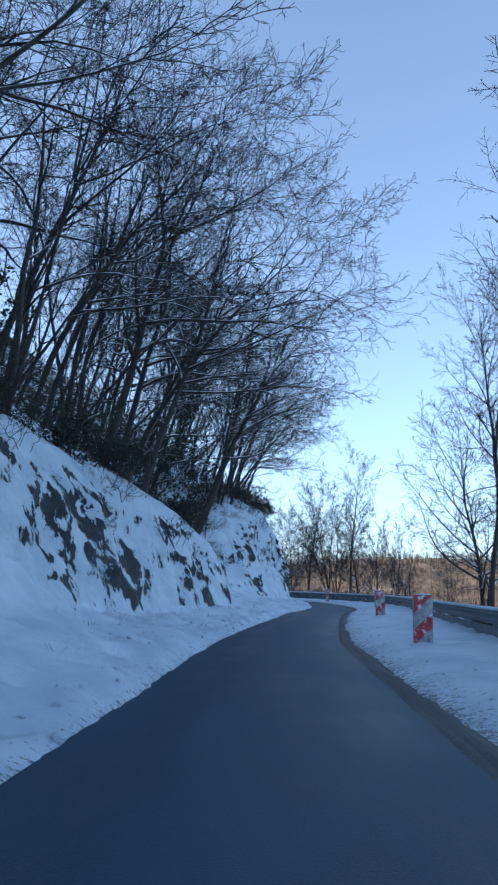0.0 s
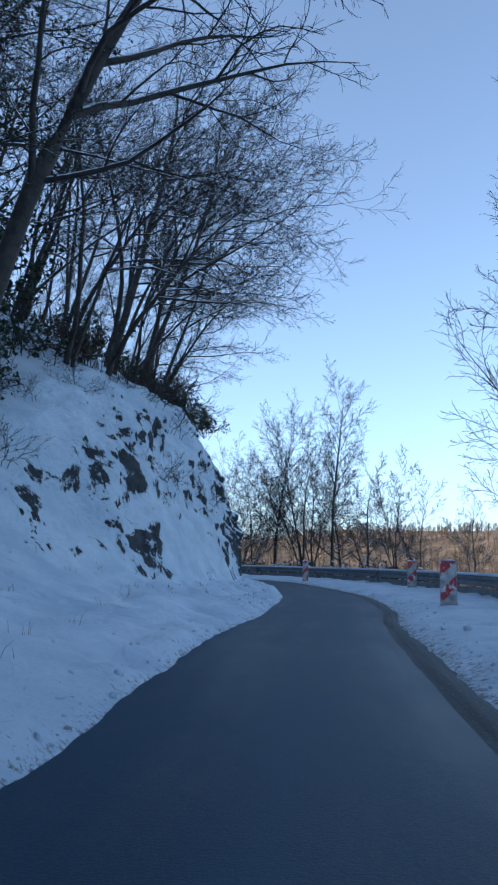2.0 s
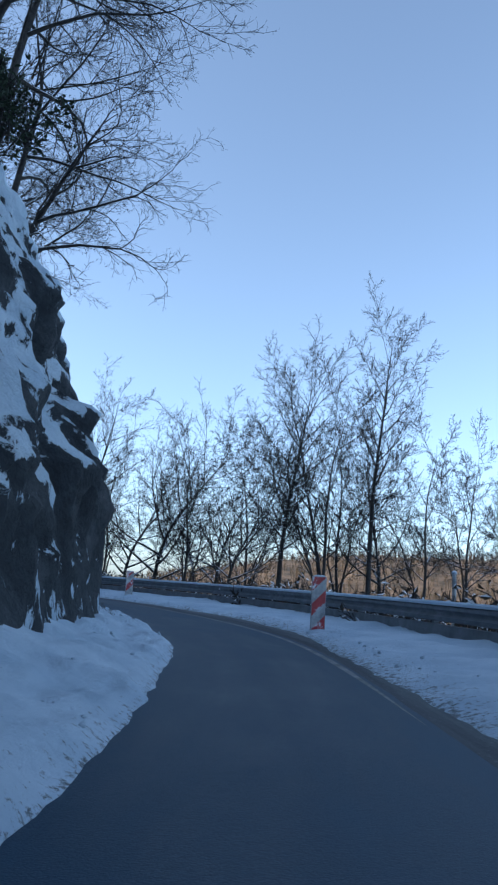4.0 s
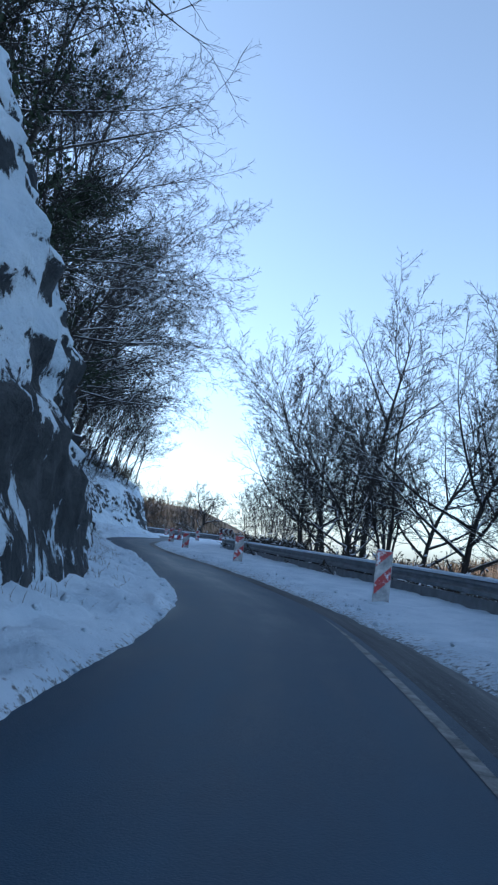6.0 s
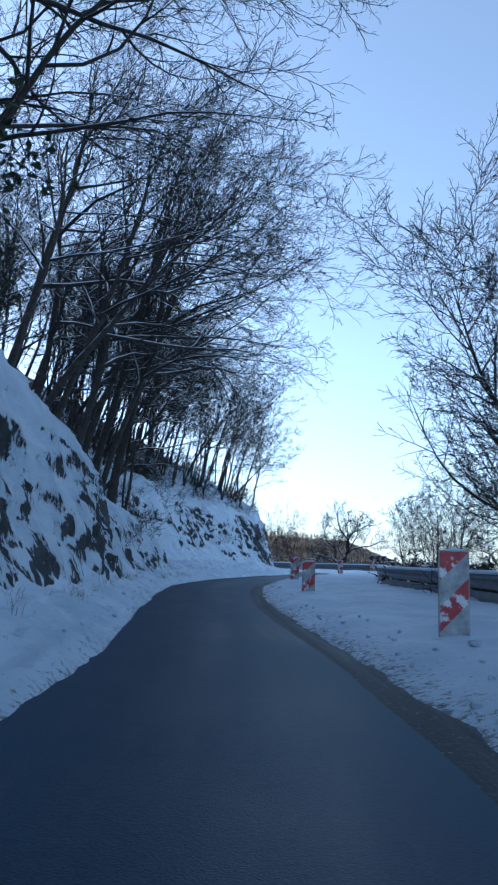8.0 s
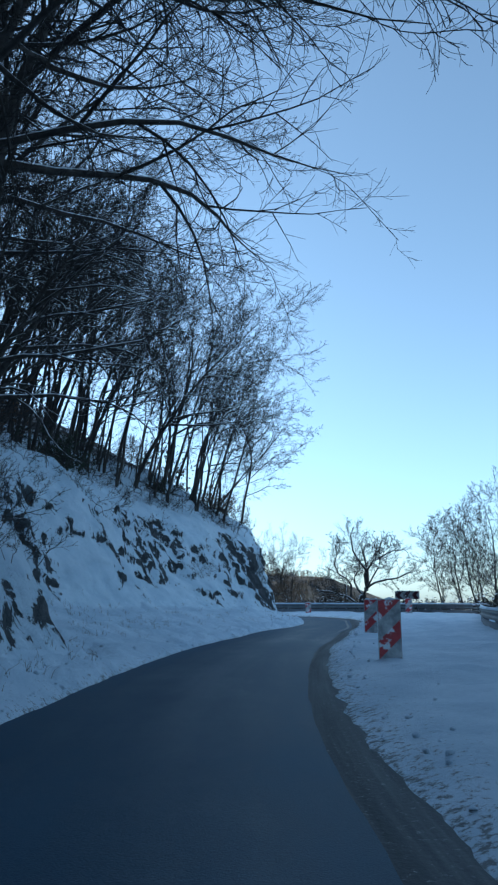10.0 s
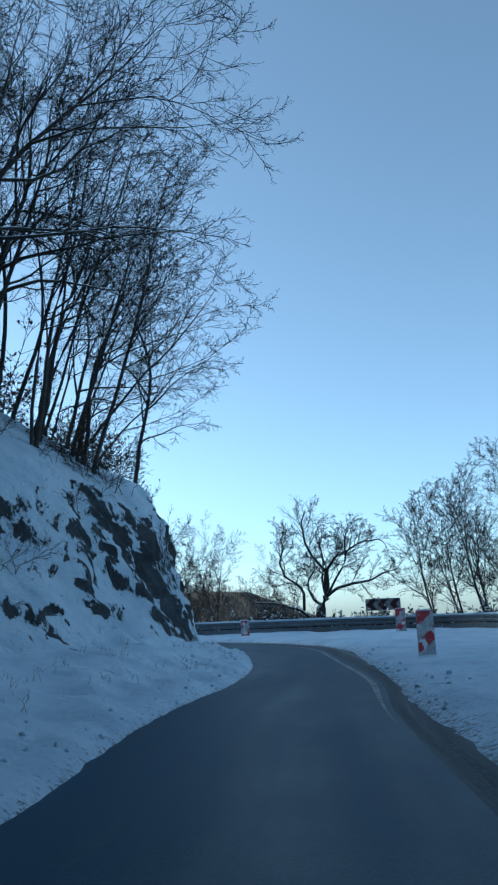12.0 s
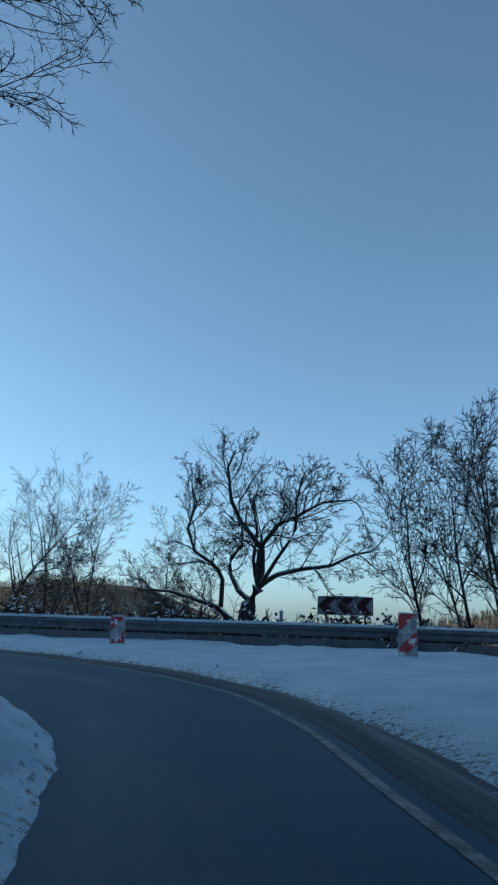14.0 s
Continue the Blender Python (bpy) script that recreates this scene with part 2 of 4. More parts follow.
def smooth_curve(points, step):
    """An even, smooth curve through rows of numbers, spaced by the first two columns."""
    p = np.asarray(points, float)
    p = np.vstack([2 * p[0] - p[1], p, 2 * p[-1] - p[-2]])
    out = []
    for i in range(1, len(p) - 2):
        n = max(2, int(np.hypot(*(p[i + 1] - p[i])[:2]) / step))
        for t in np.arange(n) / n:
            out.append(0.5 * (2 * p[i] + (p[i + 1] - p[i - 1]) * t + (2 * p[i - 1] - 5 * p[i] + 4 * p[i + 1] - p[i + 2]) * t**2 + (3 * p[i] - p[i - 1] - 3 * p[i + 1] + p[i + 2]) * t**3))
    return np.array(out + [p[-2]])


edges = smooth_curve(EDGES, 0.15)
left_edge, right_edge = edges[:, :2], edges[:, 2:]
middle = (left_edge + right_edge) / 2
half_width = np.hypot(*(left_edge - right_edge).T) / 2
along = np.gradient(middle, axis=0)
along /= np.linalg.norm(along, axis=1)[:, None]
for _ in range(36):
    along[1:-1] = (along[:-2] + along[1:-1] * 2 + along[2:]) / 4
along /= np.linalg.norm(along, axis=1)[:, None]
leftward = np.stack([-along[:, 1], along[:, 0]], -1)
run_y = left_edge[:, 1]
station = np.r_[0, np.cumsum(np.hypot(*np.diff(middle, axis=0).T))]


def at_y(y):
    """The index of the road's line where its left edge passes y (before the last bend)."""
    return int(np.argmin(np.abs(run_y[: len(run_y) - 100] - y)))


# ---- the slope on the left: width of the verge, height and depth of the rock face, by the road's y ----
SLOPE = np.array([
    (-70, 2.4, 4.5, 3.0), (-25, 2.2, 4.2, 2.6), (-4, 2.0, 3.8, 2.3), (1, 1.5, 3.3, 1.6), (5, 1.35, 3.0, 1.5), (9.2, 1.45, 2.4, 1.3), (10.6, 3.2, 1.2, 2.4), (13, 3.6, 1.4, 2.6), (16.5, 3.4, 1.5, 2.8), (19, 2.6, 2.8, 3.5), (22, 1.9, 4.6, 3.8),
    (25, 1.65, 5.5, 3.6), (31, 1.4, 6.2, 3.2), (36.5, 1.4, 6.2, 2.8), (42, 1.1, 7.6, 3.1), (50, 1.1, 8.4, 2.1), (57, 1.2, 7.4, 3.0), (61, 1.8, 5.9, 3.1),
    (66, 1.5, 4.4, 3.1), (72, 1.6, 5.3, 2.7), (78, 0.7, 3.6, 1.6), (83, 0.9, 2.9, 2.4), (88.6, 0.75, 2.2, 1.7), (90.4, 2.6, 1.9, 2.4), (93.5, 3.2, 4.5, 3.6), (98, 3.0, 4.8, 3.8), (103, 2.7, 4.6, 4.0),
    (109, 1.5, 4.4, 3.6), (112, 1.3, 4.1, 2.2), (114.5, 1.25, 4.7, 2.2), (118, 1.5, 4.8, 2.4), (125, 2.2, 6.0, 2.4)])
# share of bare rock along the face, by the road's y
BARE = np.array([(-70, 0.12), (-5, 0.11), (3, 0.15), (8, 0.20), (12, 0.20), (25, 0.22), (33, 0.27), (37, 0.34), (42, 0.325), (50, 0.34), (57, 0.36), (62, 0.385), (66, 0.40), (72, 0.41), (76, 0.41), (80, 0.38), (85, 0.46), (88, 0.45), (91, 0.34), (95, 0.33), (104, 0.33), (109, 0.39), (111, 0.42), (112.5, 0.36), (113.5, 0.34), (115, 0.34), (119, 0.2)])
slope_at = {k: np.interp(np.maximum.accumulate(run_y), SLOPE[:, 0], SLOPE[:, i + 1]) for i, k in enumerate(("verge", "height", "depth"))}

slope_at["apron"] = np.interp(np.maximum.accumulate(run_y), [-9, -4, 9, 12, 18, 22, 35, 42, 66, 78, 82, 84, 88.8, 90.6, 110, 113], [1, 0.5, 0.45, 1, 1, 0.6, 0.5, 0.1, 0.1, 0.8, 0.8, 0.45, 0.45, 0.9, 0.9, 0.5])


def face_profile(verge, height, depth, d, apron):
    """Heights of the slope d metres out. apron: 1 where drifted snow softens the foot, 0 where bare rock rises sheer."""
    t = np.clip((d - verge) / depth, 0, 1)
    foot = np.clip(t / 0.55, 0, 1)
    face = height * (1 - (1 - t) ** 1.75) * (1 - apron * 0.6 * (1 - foot * foot * (3 - 2 * foot)))
    behind = np.maximum(d - verge - depth, 0)
    return 0.12 + (0.18 + 0.2 * apron * verge) * np.clip(d / np.maximum(verge, 0.1), 0, 1) ** 1.2 + face + 0.62 * behind * np.clip(1.3 - behind / 400, 0.2, 1)


def hill_profile(i, d):
    """Height of the left slope, d metres out from the road's left edge at index i."""
    return face_profile(slope_at["verge"][i], slope_at["height"][i], slope_at["depth"][i], d, slope_at["apron"][i])


# ---- ground: one sheet from the hill to the far side of the valley ----
def nearest(x, y):
    """Index of the nearest place on the road's line, and the signed distance to the left of its middle."""
    m, l = middle[::4], leftward[::4]
    best, idx = np.full(x.shape, 1e9), np.zeros(x.shape, int)
    for k in range(len(m)):
        q = (x - m[k, 0]) ** 2 + (y - m[k, 1]) ** 2
        closer = q < best
        best[closer], idx[closer] = q[closer], k
    side = (x - m[idx, 0]) * l[idx, 0] + (y - m[idx, 1]) * l[idx, 1]
    return idx * 4, np.sqrt(best) * np.where(side >= 0, 1, -1)


RAIL_WAY = np.array([(4.2, -70), (5.1, -40), (5.0, -20), (5.3, -8), (6.0, 2), (7.0, 12), (8.0, 22), (8.6, 30), (8.2, 40), (6.4, 49), (3.6, 57), (-1.2, 65.5), (-7.2, 73.4),
                     (-13.8, 82.2), (-18.6, 88.6), (-22.4, 95.0), (-26.3, 103.0), (-29.4, 111.0), (-31.8, 119.0), (-34.4, 127.0), (-37.6, 131.0), (-42.0, 131.4), (-48.0, 129.6), (-55.0, 128.4), (-80.0, 127.0)], float)
rail_line = smooth_curve(RAIL_WAY, 0.5)


def beyond_rail(x, y):
    best, idx = np.full(x.shape, 1e9), np.zeros(x.shape, int)
    tangent = np.gradient(rail_line, axis=0)
    tangent /= np.linalg.norm(tangent, axis=1)[:, None]
    for k in range(0, len(rail_line), 2):
        q = (x - rail_line[k, 0]) ** 2 + (y - rail_line[k, 1]) ** 2
        closer = q < best
        best[closer], idx[closer] = q[closer], k
    side = (x - rail_line[idx, 0]) * tangent[idx, 1] - (y - rail_line[idx, 1]) * tangent[idx, 0]
    return np.sqrt(best) * np.where(side >= 0, 1, -1)


def bump_hill(x, y, cx, cy, rx, ry, h):
    return h * np.exp(-(((x - cx) / rx) ** 2) - ((y - cy) / ry) ** 2)


def ground_height(x, y):
    idx, side = nearest(x, y)
    d = side - half_width[idx]
    behind = d - slope_at["verge"][idx] - slope_at["depth"][idx]
    rise = np.where(behind < 3.4, -0.5, hill_profile(idx, np.maximum(d, 0)) - 0.3)
    out = np.maximum(beyond_rail(x, y), 0)
    fall = -0.35 - 0.35 * np.clip(out - 0.6, 0, 2) - 0.03 * np.clip(out - 2, 0, 26) - 0.40 * np.maximum(out - 28, 0) * np.clip(1 - out / 260, 0.12, 1)
    z = np.where(d > 0, np.minimum(rise, 105 + 0 * rise), fall)
    # across the valley
    far = np.clip((np.hypot(x, y - 50) - 260) / 200, 0, 1) * (d <= 0)
    hills = -30 + bump_hill(x, y, 90, 950, 270, 230, 60) + bump_hill(x, y, 430, 820, 260, 240, 58) + bump_hill(x, y, -540, 850, 130, 240, 64)
    z = z * (1 - far) + hills * far
    return z


def spread_axis(lo, mid_lo, mid_hi, hi, fine, grow=1.16):
    a = list(np.arange(mid_lo, mid_hi, fine))
    s, x = fine, a[-1]
    while x < hi:
        s *= grow
        x += s
        a.append(x)
    s, x = fine, a[0]
    while x > lo:
        s *= grow
        x -= s
        a.insert(0, x)
    return np.array(a)


gx, gy = spread_axis(-2500, -75, 45, 2500, 0.9), spread_axis(-2500, -45, 160, 2500, 0.9)
GX, GY = np.meshgrid(gx, gy, indexing="ij")
GZ = ground_height(GX, GY)
flat = np.stack([GX.ravel(), GY.ravel(), GZ.ravel()], -1)
reach = np.hypot(flat[:, 0], flat[:, 1] - 50)
flat[:, 2] += lumpy(flat * (1, 1, 0), 0.12, 4) * np.clip(np.abs(flat[:, 2]) * 0.05, 0, 0.5) + np.where(reach > 250, lumpy(flat * (1, 1, 0), 0.011, 5) * 9 * np.clip((reach - 250) / 300, 0, 1), 0)
ground = mesh_object("ground", flat, grid_faces(len(gx), len(gy)), ground_mat, smooth=True)
tagged(ground, "snow-covered hillside and valley with sunlit brown woods far off", "ground", kind="structure")


def gritty(ob, values):
    """How much road grit lies in the snow, point by point."""
    ob.data.attributes.new("grit", "FLOAT", "POINT").data.foreach_set("value", np.ascontiguousarray(values, np.float32).ravel())


def laned(ob, across, along_it):
    """Metres across and along the road, point by point."""
    n, k = across.shape
    v = np.stack([across, np.broadcast_to(along_it[:, None], (n, k)), np.zeros((n, k))], -1)
    ob.data.attributes.new("lane", "FLOAT_VECTOR", "POINT").data.foreach_set("vector", np.ascontiguousarray(v, np.float32).ravel())


def strip(name, rows_xy, rows_z, mat, smooth=True):
    """A sheet from arrays (stations, columns)."""
    n, k = rows_z.shape
    v = np.concatenate([rows_xy.reshape(-1, 2), rows_z.reshape(-1, 1)], 1)
    return mesh_object(name, v, grid_faces(n, k)[:, ::-1], mat, smooth=smooth)


# ---- road ----
cols = np.linspace(0, 1, 9)
rim_l = left_edge + leftward * 0.25
rim_r = right_edge - leftward * 0.25
road_xy = rim_l[:, None] * (1 - cols)[None, :, None] + rim_r[:, None] * cols[None, :, None]
road_z = np.tile(0.03 * (1 - (2 * cols - 1) ** 2), (len(edges), 1))
road = tagged(strip("road", road_xy, road_z, asphalt_mat), "narrow dark damp asphalt road cleared of snow, the sky's blue sheen in its colour", "road", kind="structure")
laned(road, (half_width[:, None] * 2 + 0.5) * cols[None], station)

# painted line along the valley side
for a0, a1, name in ((at_y(36), at_y(59), "edge_line"), (at_y(102), len(edges) - 12, "edge_line")):
    ids = np.arange(a0, a1)
    half = 0.05 * np.clip(np.minimum(ids - a0, a1 - ids) / 25, 0.02, 1)
    sides = [0.14 + half, 0.14 - half]
    lx = np.stack([right_edge[ids] + leftward[ids] * o[:, None] for o in sides], 1)
    lz = np.stack([0.034 - 0.03 * (2 * (0.25 + o) / (2 * half_width[ids] + 0.5) - 1) ** 2 for o in sides], 1)
    tagged(strip(name, lx, lz, line_mat), "worn white painted line along the road's outer edge", "road marking", kind="structure")

# ---- snow verges ----
edge_wave = lumpy(np.c_[left_edge, 0 * run_y], 0.30, 2) * 0.06 + lumpy(np.c_[left_edge, 3 + 0 * run_y], 2.4, 3) * 0.035
apron = slope_at["apron"]
u = np.r_[0, 0.012, 0.03, 0.055, np.linspace(0.09, 1, 26)]
reach_l = slope_at["verge"] + 0.45 + 0.26 * apron * slope_at["depth"]
out_l = u[None] * reach_l[:, None]
vxy = left_edge[:, None] + leftward[:, None] * (out_l + edge_wave[:, None])[..., None]
flat_p = np.c_[vxy.reshape(-1, 2), np.zeros(vxy[..., 0].size)]
rim = np.clip(out_l / 0.2, 0, 1) ** 0.8
sunk = np.clip((out_l - slope_at["verge"][:, None]) / (reach_l - slope_at["verge"])[:, None], 0, 1)
vz = face_profile(slope_at["verge"][:, None], (slope_at["height"] * apron)[:, None], slope_at["depth"][:, None], out_l, apron[:, None])
vz = vz - 0.09 * (1 - rim) - 0.07 * np.clip(1 - out_l / slope_at["verge"][:, None], 0, 1) + 0.05 - 0.34 * sunk * sunk * (3 - 2 * sunk)
vz = vz + (lumpy(flat_p, 1.3, 5) * 0.11 + lumpy(flat_p, 4.0, 3) * 0.05 + lumpy(flat_p, 0.35, 2) * 0.06).reshape(vxy.shape[:2]) * rim
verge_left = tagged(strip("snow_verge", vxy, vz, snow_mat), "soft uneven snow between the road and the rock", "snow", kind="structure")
gritty(verge_left, np.exp(-u[None] * reach_l[:, None] / 0.22) * 0.8)

edge_wave = lumpy(np.c_[right_edge, 9 + 0 * run_y], 0.14, 2) * 0.12 + lumpy(np.c_[right_edge, 2 + 0 * run_y], 1.6, 3) * 0.05
u = np.r_[0, 0.02, 0.045, 0.075, np.linspace(0.11, 1, 26)]
pr, tr = right_edge, -leftward
gap_r = np.array([np.min(np.hypot(*(rail_line - p).T)) for p in pr[::4]])
gap_r = np.interp(np.arange(len(pr)), np.arange(len(pr))[::4], gap_r)
slush_w = 0.17 + 0.62 * np.exp(-(((np.maximum.accumulate(run_y) - 51) / 6) ** 2)) + 0.35 * np.clip((np.maximum.accumulate(run_y) - 106) / 8, 0, 1) + 0.07 * lumpy(np.c_[right_edge, 5 + 0 * run_y], 0.12, 2)
w_r = np.maximum(gap_r + 0.8, 2.0)
out_r = edge_wave[:, None] + slush_w[:, None] + u[None] * (w_r - slush_w)[:, None]
vxy = pr[:, None] + tr[:, None] * out_r[..., None]
flat_p = np.c_[vxy.reshape(-1, 2), np.zeros(vxy[..., 0].size)]
lift = np.clip(u[None] * (w_r - slush_w)[:, None] / 0.55, 0, 1) ** 0.85
vz = 0.0 + 0.14 * lift + 0.1 * u[None] + (lumpy(flat_p, 1.1, 5) * 0.06 + lumpy(flat_p, 0.4, 2) * 0.06 + lumpy(flat_p, 3.0, 3) * 0.02).reshape(vxy.shape[:2]) * lift
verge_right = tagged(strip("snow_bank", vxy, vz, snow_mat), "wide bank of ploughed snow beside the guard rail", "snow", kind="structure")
gritty(verge_right, 1.15 * np.exp(-u[None] * (w_r - slush_w)[:, None] / 0.5))
u = np.linspace(0, 1, 7)
inner = 0.22 - 0.14 * np.exp(-(((np.maximum.accumulate(run_y) - 49) / 9) ** 4)) - 0.14 * np.clip((np.maximum.accumulate(run_y) - 101) / 4, 0, 1)
out_s = edge_wave[:, None] * 0.3 - inner[:, None] + u[None] * (slush_w[:, None] + 0.22 + inner[:, None])
vxy = pr[:, None] + tr[:, None] * out_s[..., None]
flat_p = np.c_[vxy.reshape(-1, 2), np.zeros(vxy[..., 0].size)]
vz = 0.004 + 0.025 * u[None] + (lumpy(flat_p, 0.8, 2) * 0.006).reshape(vxy.shape[:2]) * u[None]
slush = tagged(strip("slush_strip", vxy, vz, slush_mat), "dirty brown slush and grit at the road's edge", "slush", kind="structure")
laned(slush, out_s + inner[:, None], station)

# ---- rock face ----
k0, k1, b0, b1 = at_y(-45), len(edges) - 10, at_y(35), at_y(68)
fine = np.concatenate([np.arange(k0, b0, 1.4), np.arange(b0, b1, 0.8), np.arange(b1, k1, 1.2)])


def along_road(values):
    return np.interp(fine, np.arange(len(values)), values)[:, None]


f_verge, f_height, f_depth, f_apron = (along_road(slope_at[k]) for k in ("verge", "height", "depth", "apron"))
f_edge = np.concatenate([along_road(left_edge[:, 0]), along_road(left_edge[:, 1])], 1)
f_left = np.concatenate([along_road(leftward[:, 0]), along_road(leftward[:, 1])], 1)
f_share = along_road(np.interp(np.maximum.accumulate(run_y), BARE[:, 0], BARE[:, 1]))
t_face = np.linspace(-0.15, 1.0, 92)
back = np.linspace(0.12, 1, 22) ** 1.2 * 6.0
dd = np.concatenate([f_verge + f_depth * t_face[None], f_verge + f_depth + back[None]], 1)
cxy = f_edge[:, None] + f_left[:, None] * dd[..., None]
cz = face_profile(f_verge, f_height, f_depth, dd, f_apron) - np.r_[np.where(t_face < 0, 0.25, 0), np.clip(back - 4.5, 0, 1.5) * 0.5][None]
pts = np.c_[cxy.reshape(-1, 2), cz.ravel()]
rise = np.clip(cz / np.maximum(f_height, 0.5), 0, 1.3)
f_y = along_road(np.maximum.accumulate(run_y))
# bare rock gathers in clusters, most of it low on the steep bluff
slanted = np.c_[pts[:, :2], pts[:, 2] * 0.55] + pts[:, 2:] * np.array([0.25, 0.25, 0])
cluster = lumpy(slanted, 0.33, 3).reshape(cz.shape)
bluff = np.interp(f_y, [36, 41, 68, 78, 82, 84, 89, 92], [0, 1, 1, 0.6, 0.4, 0.8, 0.8, 0])
bare = f_share + (0.55 - 0.15 * bluff) * cluster + bluff * np.interp(rise, [0, 0.25, 0.5, 1.0], [0.24, 0.12, -0.15, -0.26]) - 0.5 * np.clip((rise - 0.85) / 0.2, 0, 1) - 0.3 * np.clip(-t_face.min() - np.r_[t_face, np.ones(len(back))], 0, 0.15)[None]
for at, wide, strength, top in ((3.6, 0.8, 0.22, 0.6), (8.3, 0.9, 0.34, 0.5), (21.5, 1.2, 0.18, 0.6), (31.5, 1.6, 0.14, 0.45), (36.8, 1.1, 0.22, 0.8), (110.5, 0.9, 0.42, 0.6), (77.5, 1.2, 0.2, 0.8), (61.5, 2.2, 0.08, 0.5), (66.5, 2.6, 0.14, 0.55)):
    bare = bare + strength * np.exp(-(((f_y - at) / wide) ** 2)) * np.clip((top - rise) / 0.2, 0, 1)
# outcrops that break through the snow of the slope before the bend
for ox, oy, oz, size, strength in ((-2.3, -2.7, 0.8, 0.5, 0.36), (-2.0, 1.0, 0.8, 0.45, 0.38), (-1.9, 3.2, 0.6, 0.4, 0.34), (-1.4, 7.0, 0.6, 0.45, 0.38), (-1.3, 8.8, 0.7, 0.45, 0.4), (-28.5, 88.3, 0.8, 0.7, 0.42), (-27.7, 86.8, 0.9, 0.7, 0.42), (-26.9, 85.4, 0.8, 0.6, 0.4), (-38.2, 106.5, 1.35, 0.5, 0.30), (-37.75, 104.3, 0.95, 0.45, 0.30), (-37.5, 104.9, 0.45, 0.45, 0.2), (-40.3, 110.25, 3.3, 0.5, 0.32), (-38.95, 107.75, 2.5, 0.4, 0.28), (-39.0, 109.5, 1.3, 0.65, 0.30), (-39.05, 110.2, 0.6, 0.6, 0.25), (-41.2, 112.8, 2.8, 0.7, 0.25), (-38.0, 107.5, 0.6, 0.4, 0.2), (-36.2, 101.2, 1.6, 0.5, 0.26), (-34.3, 97.6, 1.3, 0.5, 0.24)):
    near_it = ((pts - (ox, oy, oz)) ** 2).sum(1).reshape(cz.shape)
    bare = bare + strength * np.exp(-near_it / size ** 2)
bare = bare * np.r_[np.ones(len(t_face)), np.interp(back, [0, 1.5, 6], [0.8, 0.5, 0.5])][None]
stony = np.clip((bare - 0.30) / 0.25, 0.0, 1)
warp = np.array([noise.noise_vector(Vector(p) * 0.7) for p in pts])
q = slanted + warp * 0.35
ridge = np.array([noise.ridged_multi_fractal(Vector((p[0], p[1], p[2] * 0.6)) * 0.55, 0.9, 2.1, 5, 1.0, 2.0) for p in q]) - 1.1
chips = np.array([noise.ridged_multi_fractal(Vector((p[0], p[1], p[2] * 0.6)) * 2.0, 0.8, 2.2, 3, 1.0, 2.0) for p in q]) - 1.0
soft = lumpy(pts, 0.35, 2) * 0.28 + lumpy(pts, 1.1, 5) * 0.24 + lumpy(pts, 3.4, 3) * 0.05
steep = np.r_[np.interp(t_face, [-0.15, 0.03, 0.18, 1.0], [0.0, 0.22, 1, 0.9]), np.interp(back, [0, 1.5, 6], [0.8, 0.4, 0.2])]
amount = (soft.reshape(cz.shape) + stony * ((0.28 + 0.08 * bluff) * ridge.reshape(cz.shape) + (0.15 + 0.10 * bluff) * chips.reshape(cz.shape) + 0.08)) * steep[None] * np.clip(f_height / 5, 0.5, 1.3)
cxy = cxy - f_left[:, None] * (amount * 0.85)[..., None]
cz = cz + amount * 0.2
cliff = tagged(strip("rock_face", cxy, cz, rock_mat), "craggy dark rock cutting plastered with fresh snow", "rock", kind="structure")
cliff.data.attributes.new("bare", "FLOAT", "POINT").data.foreach_set("value", np.ascontiguousarray(bare, np.float32).ravel())


# ---- trees ----
def unit(v):
    return v / np.maximum(np.linalg.norm(v, axis=-1, keepdims=True), 1e-9)


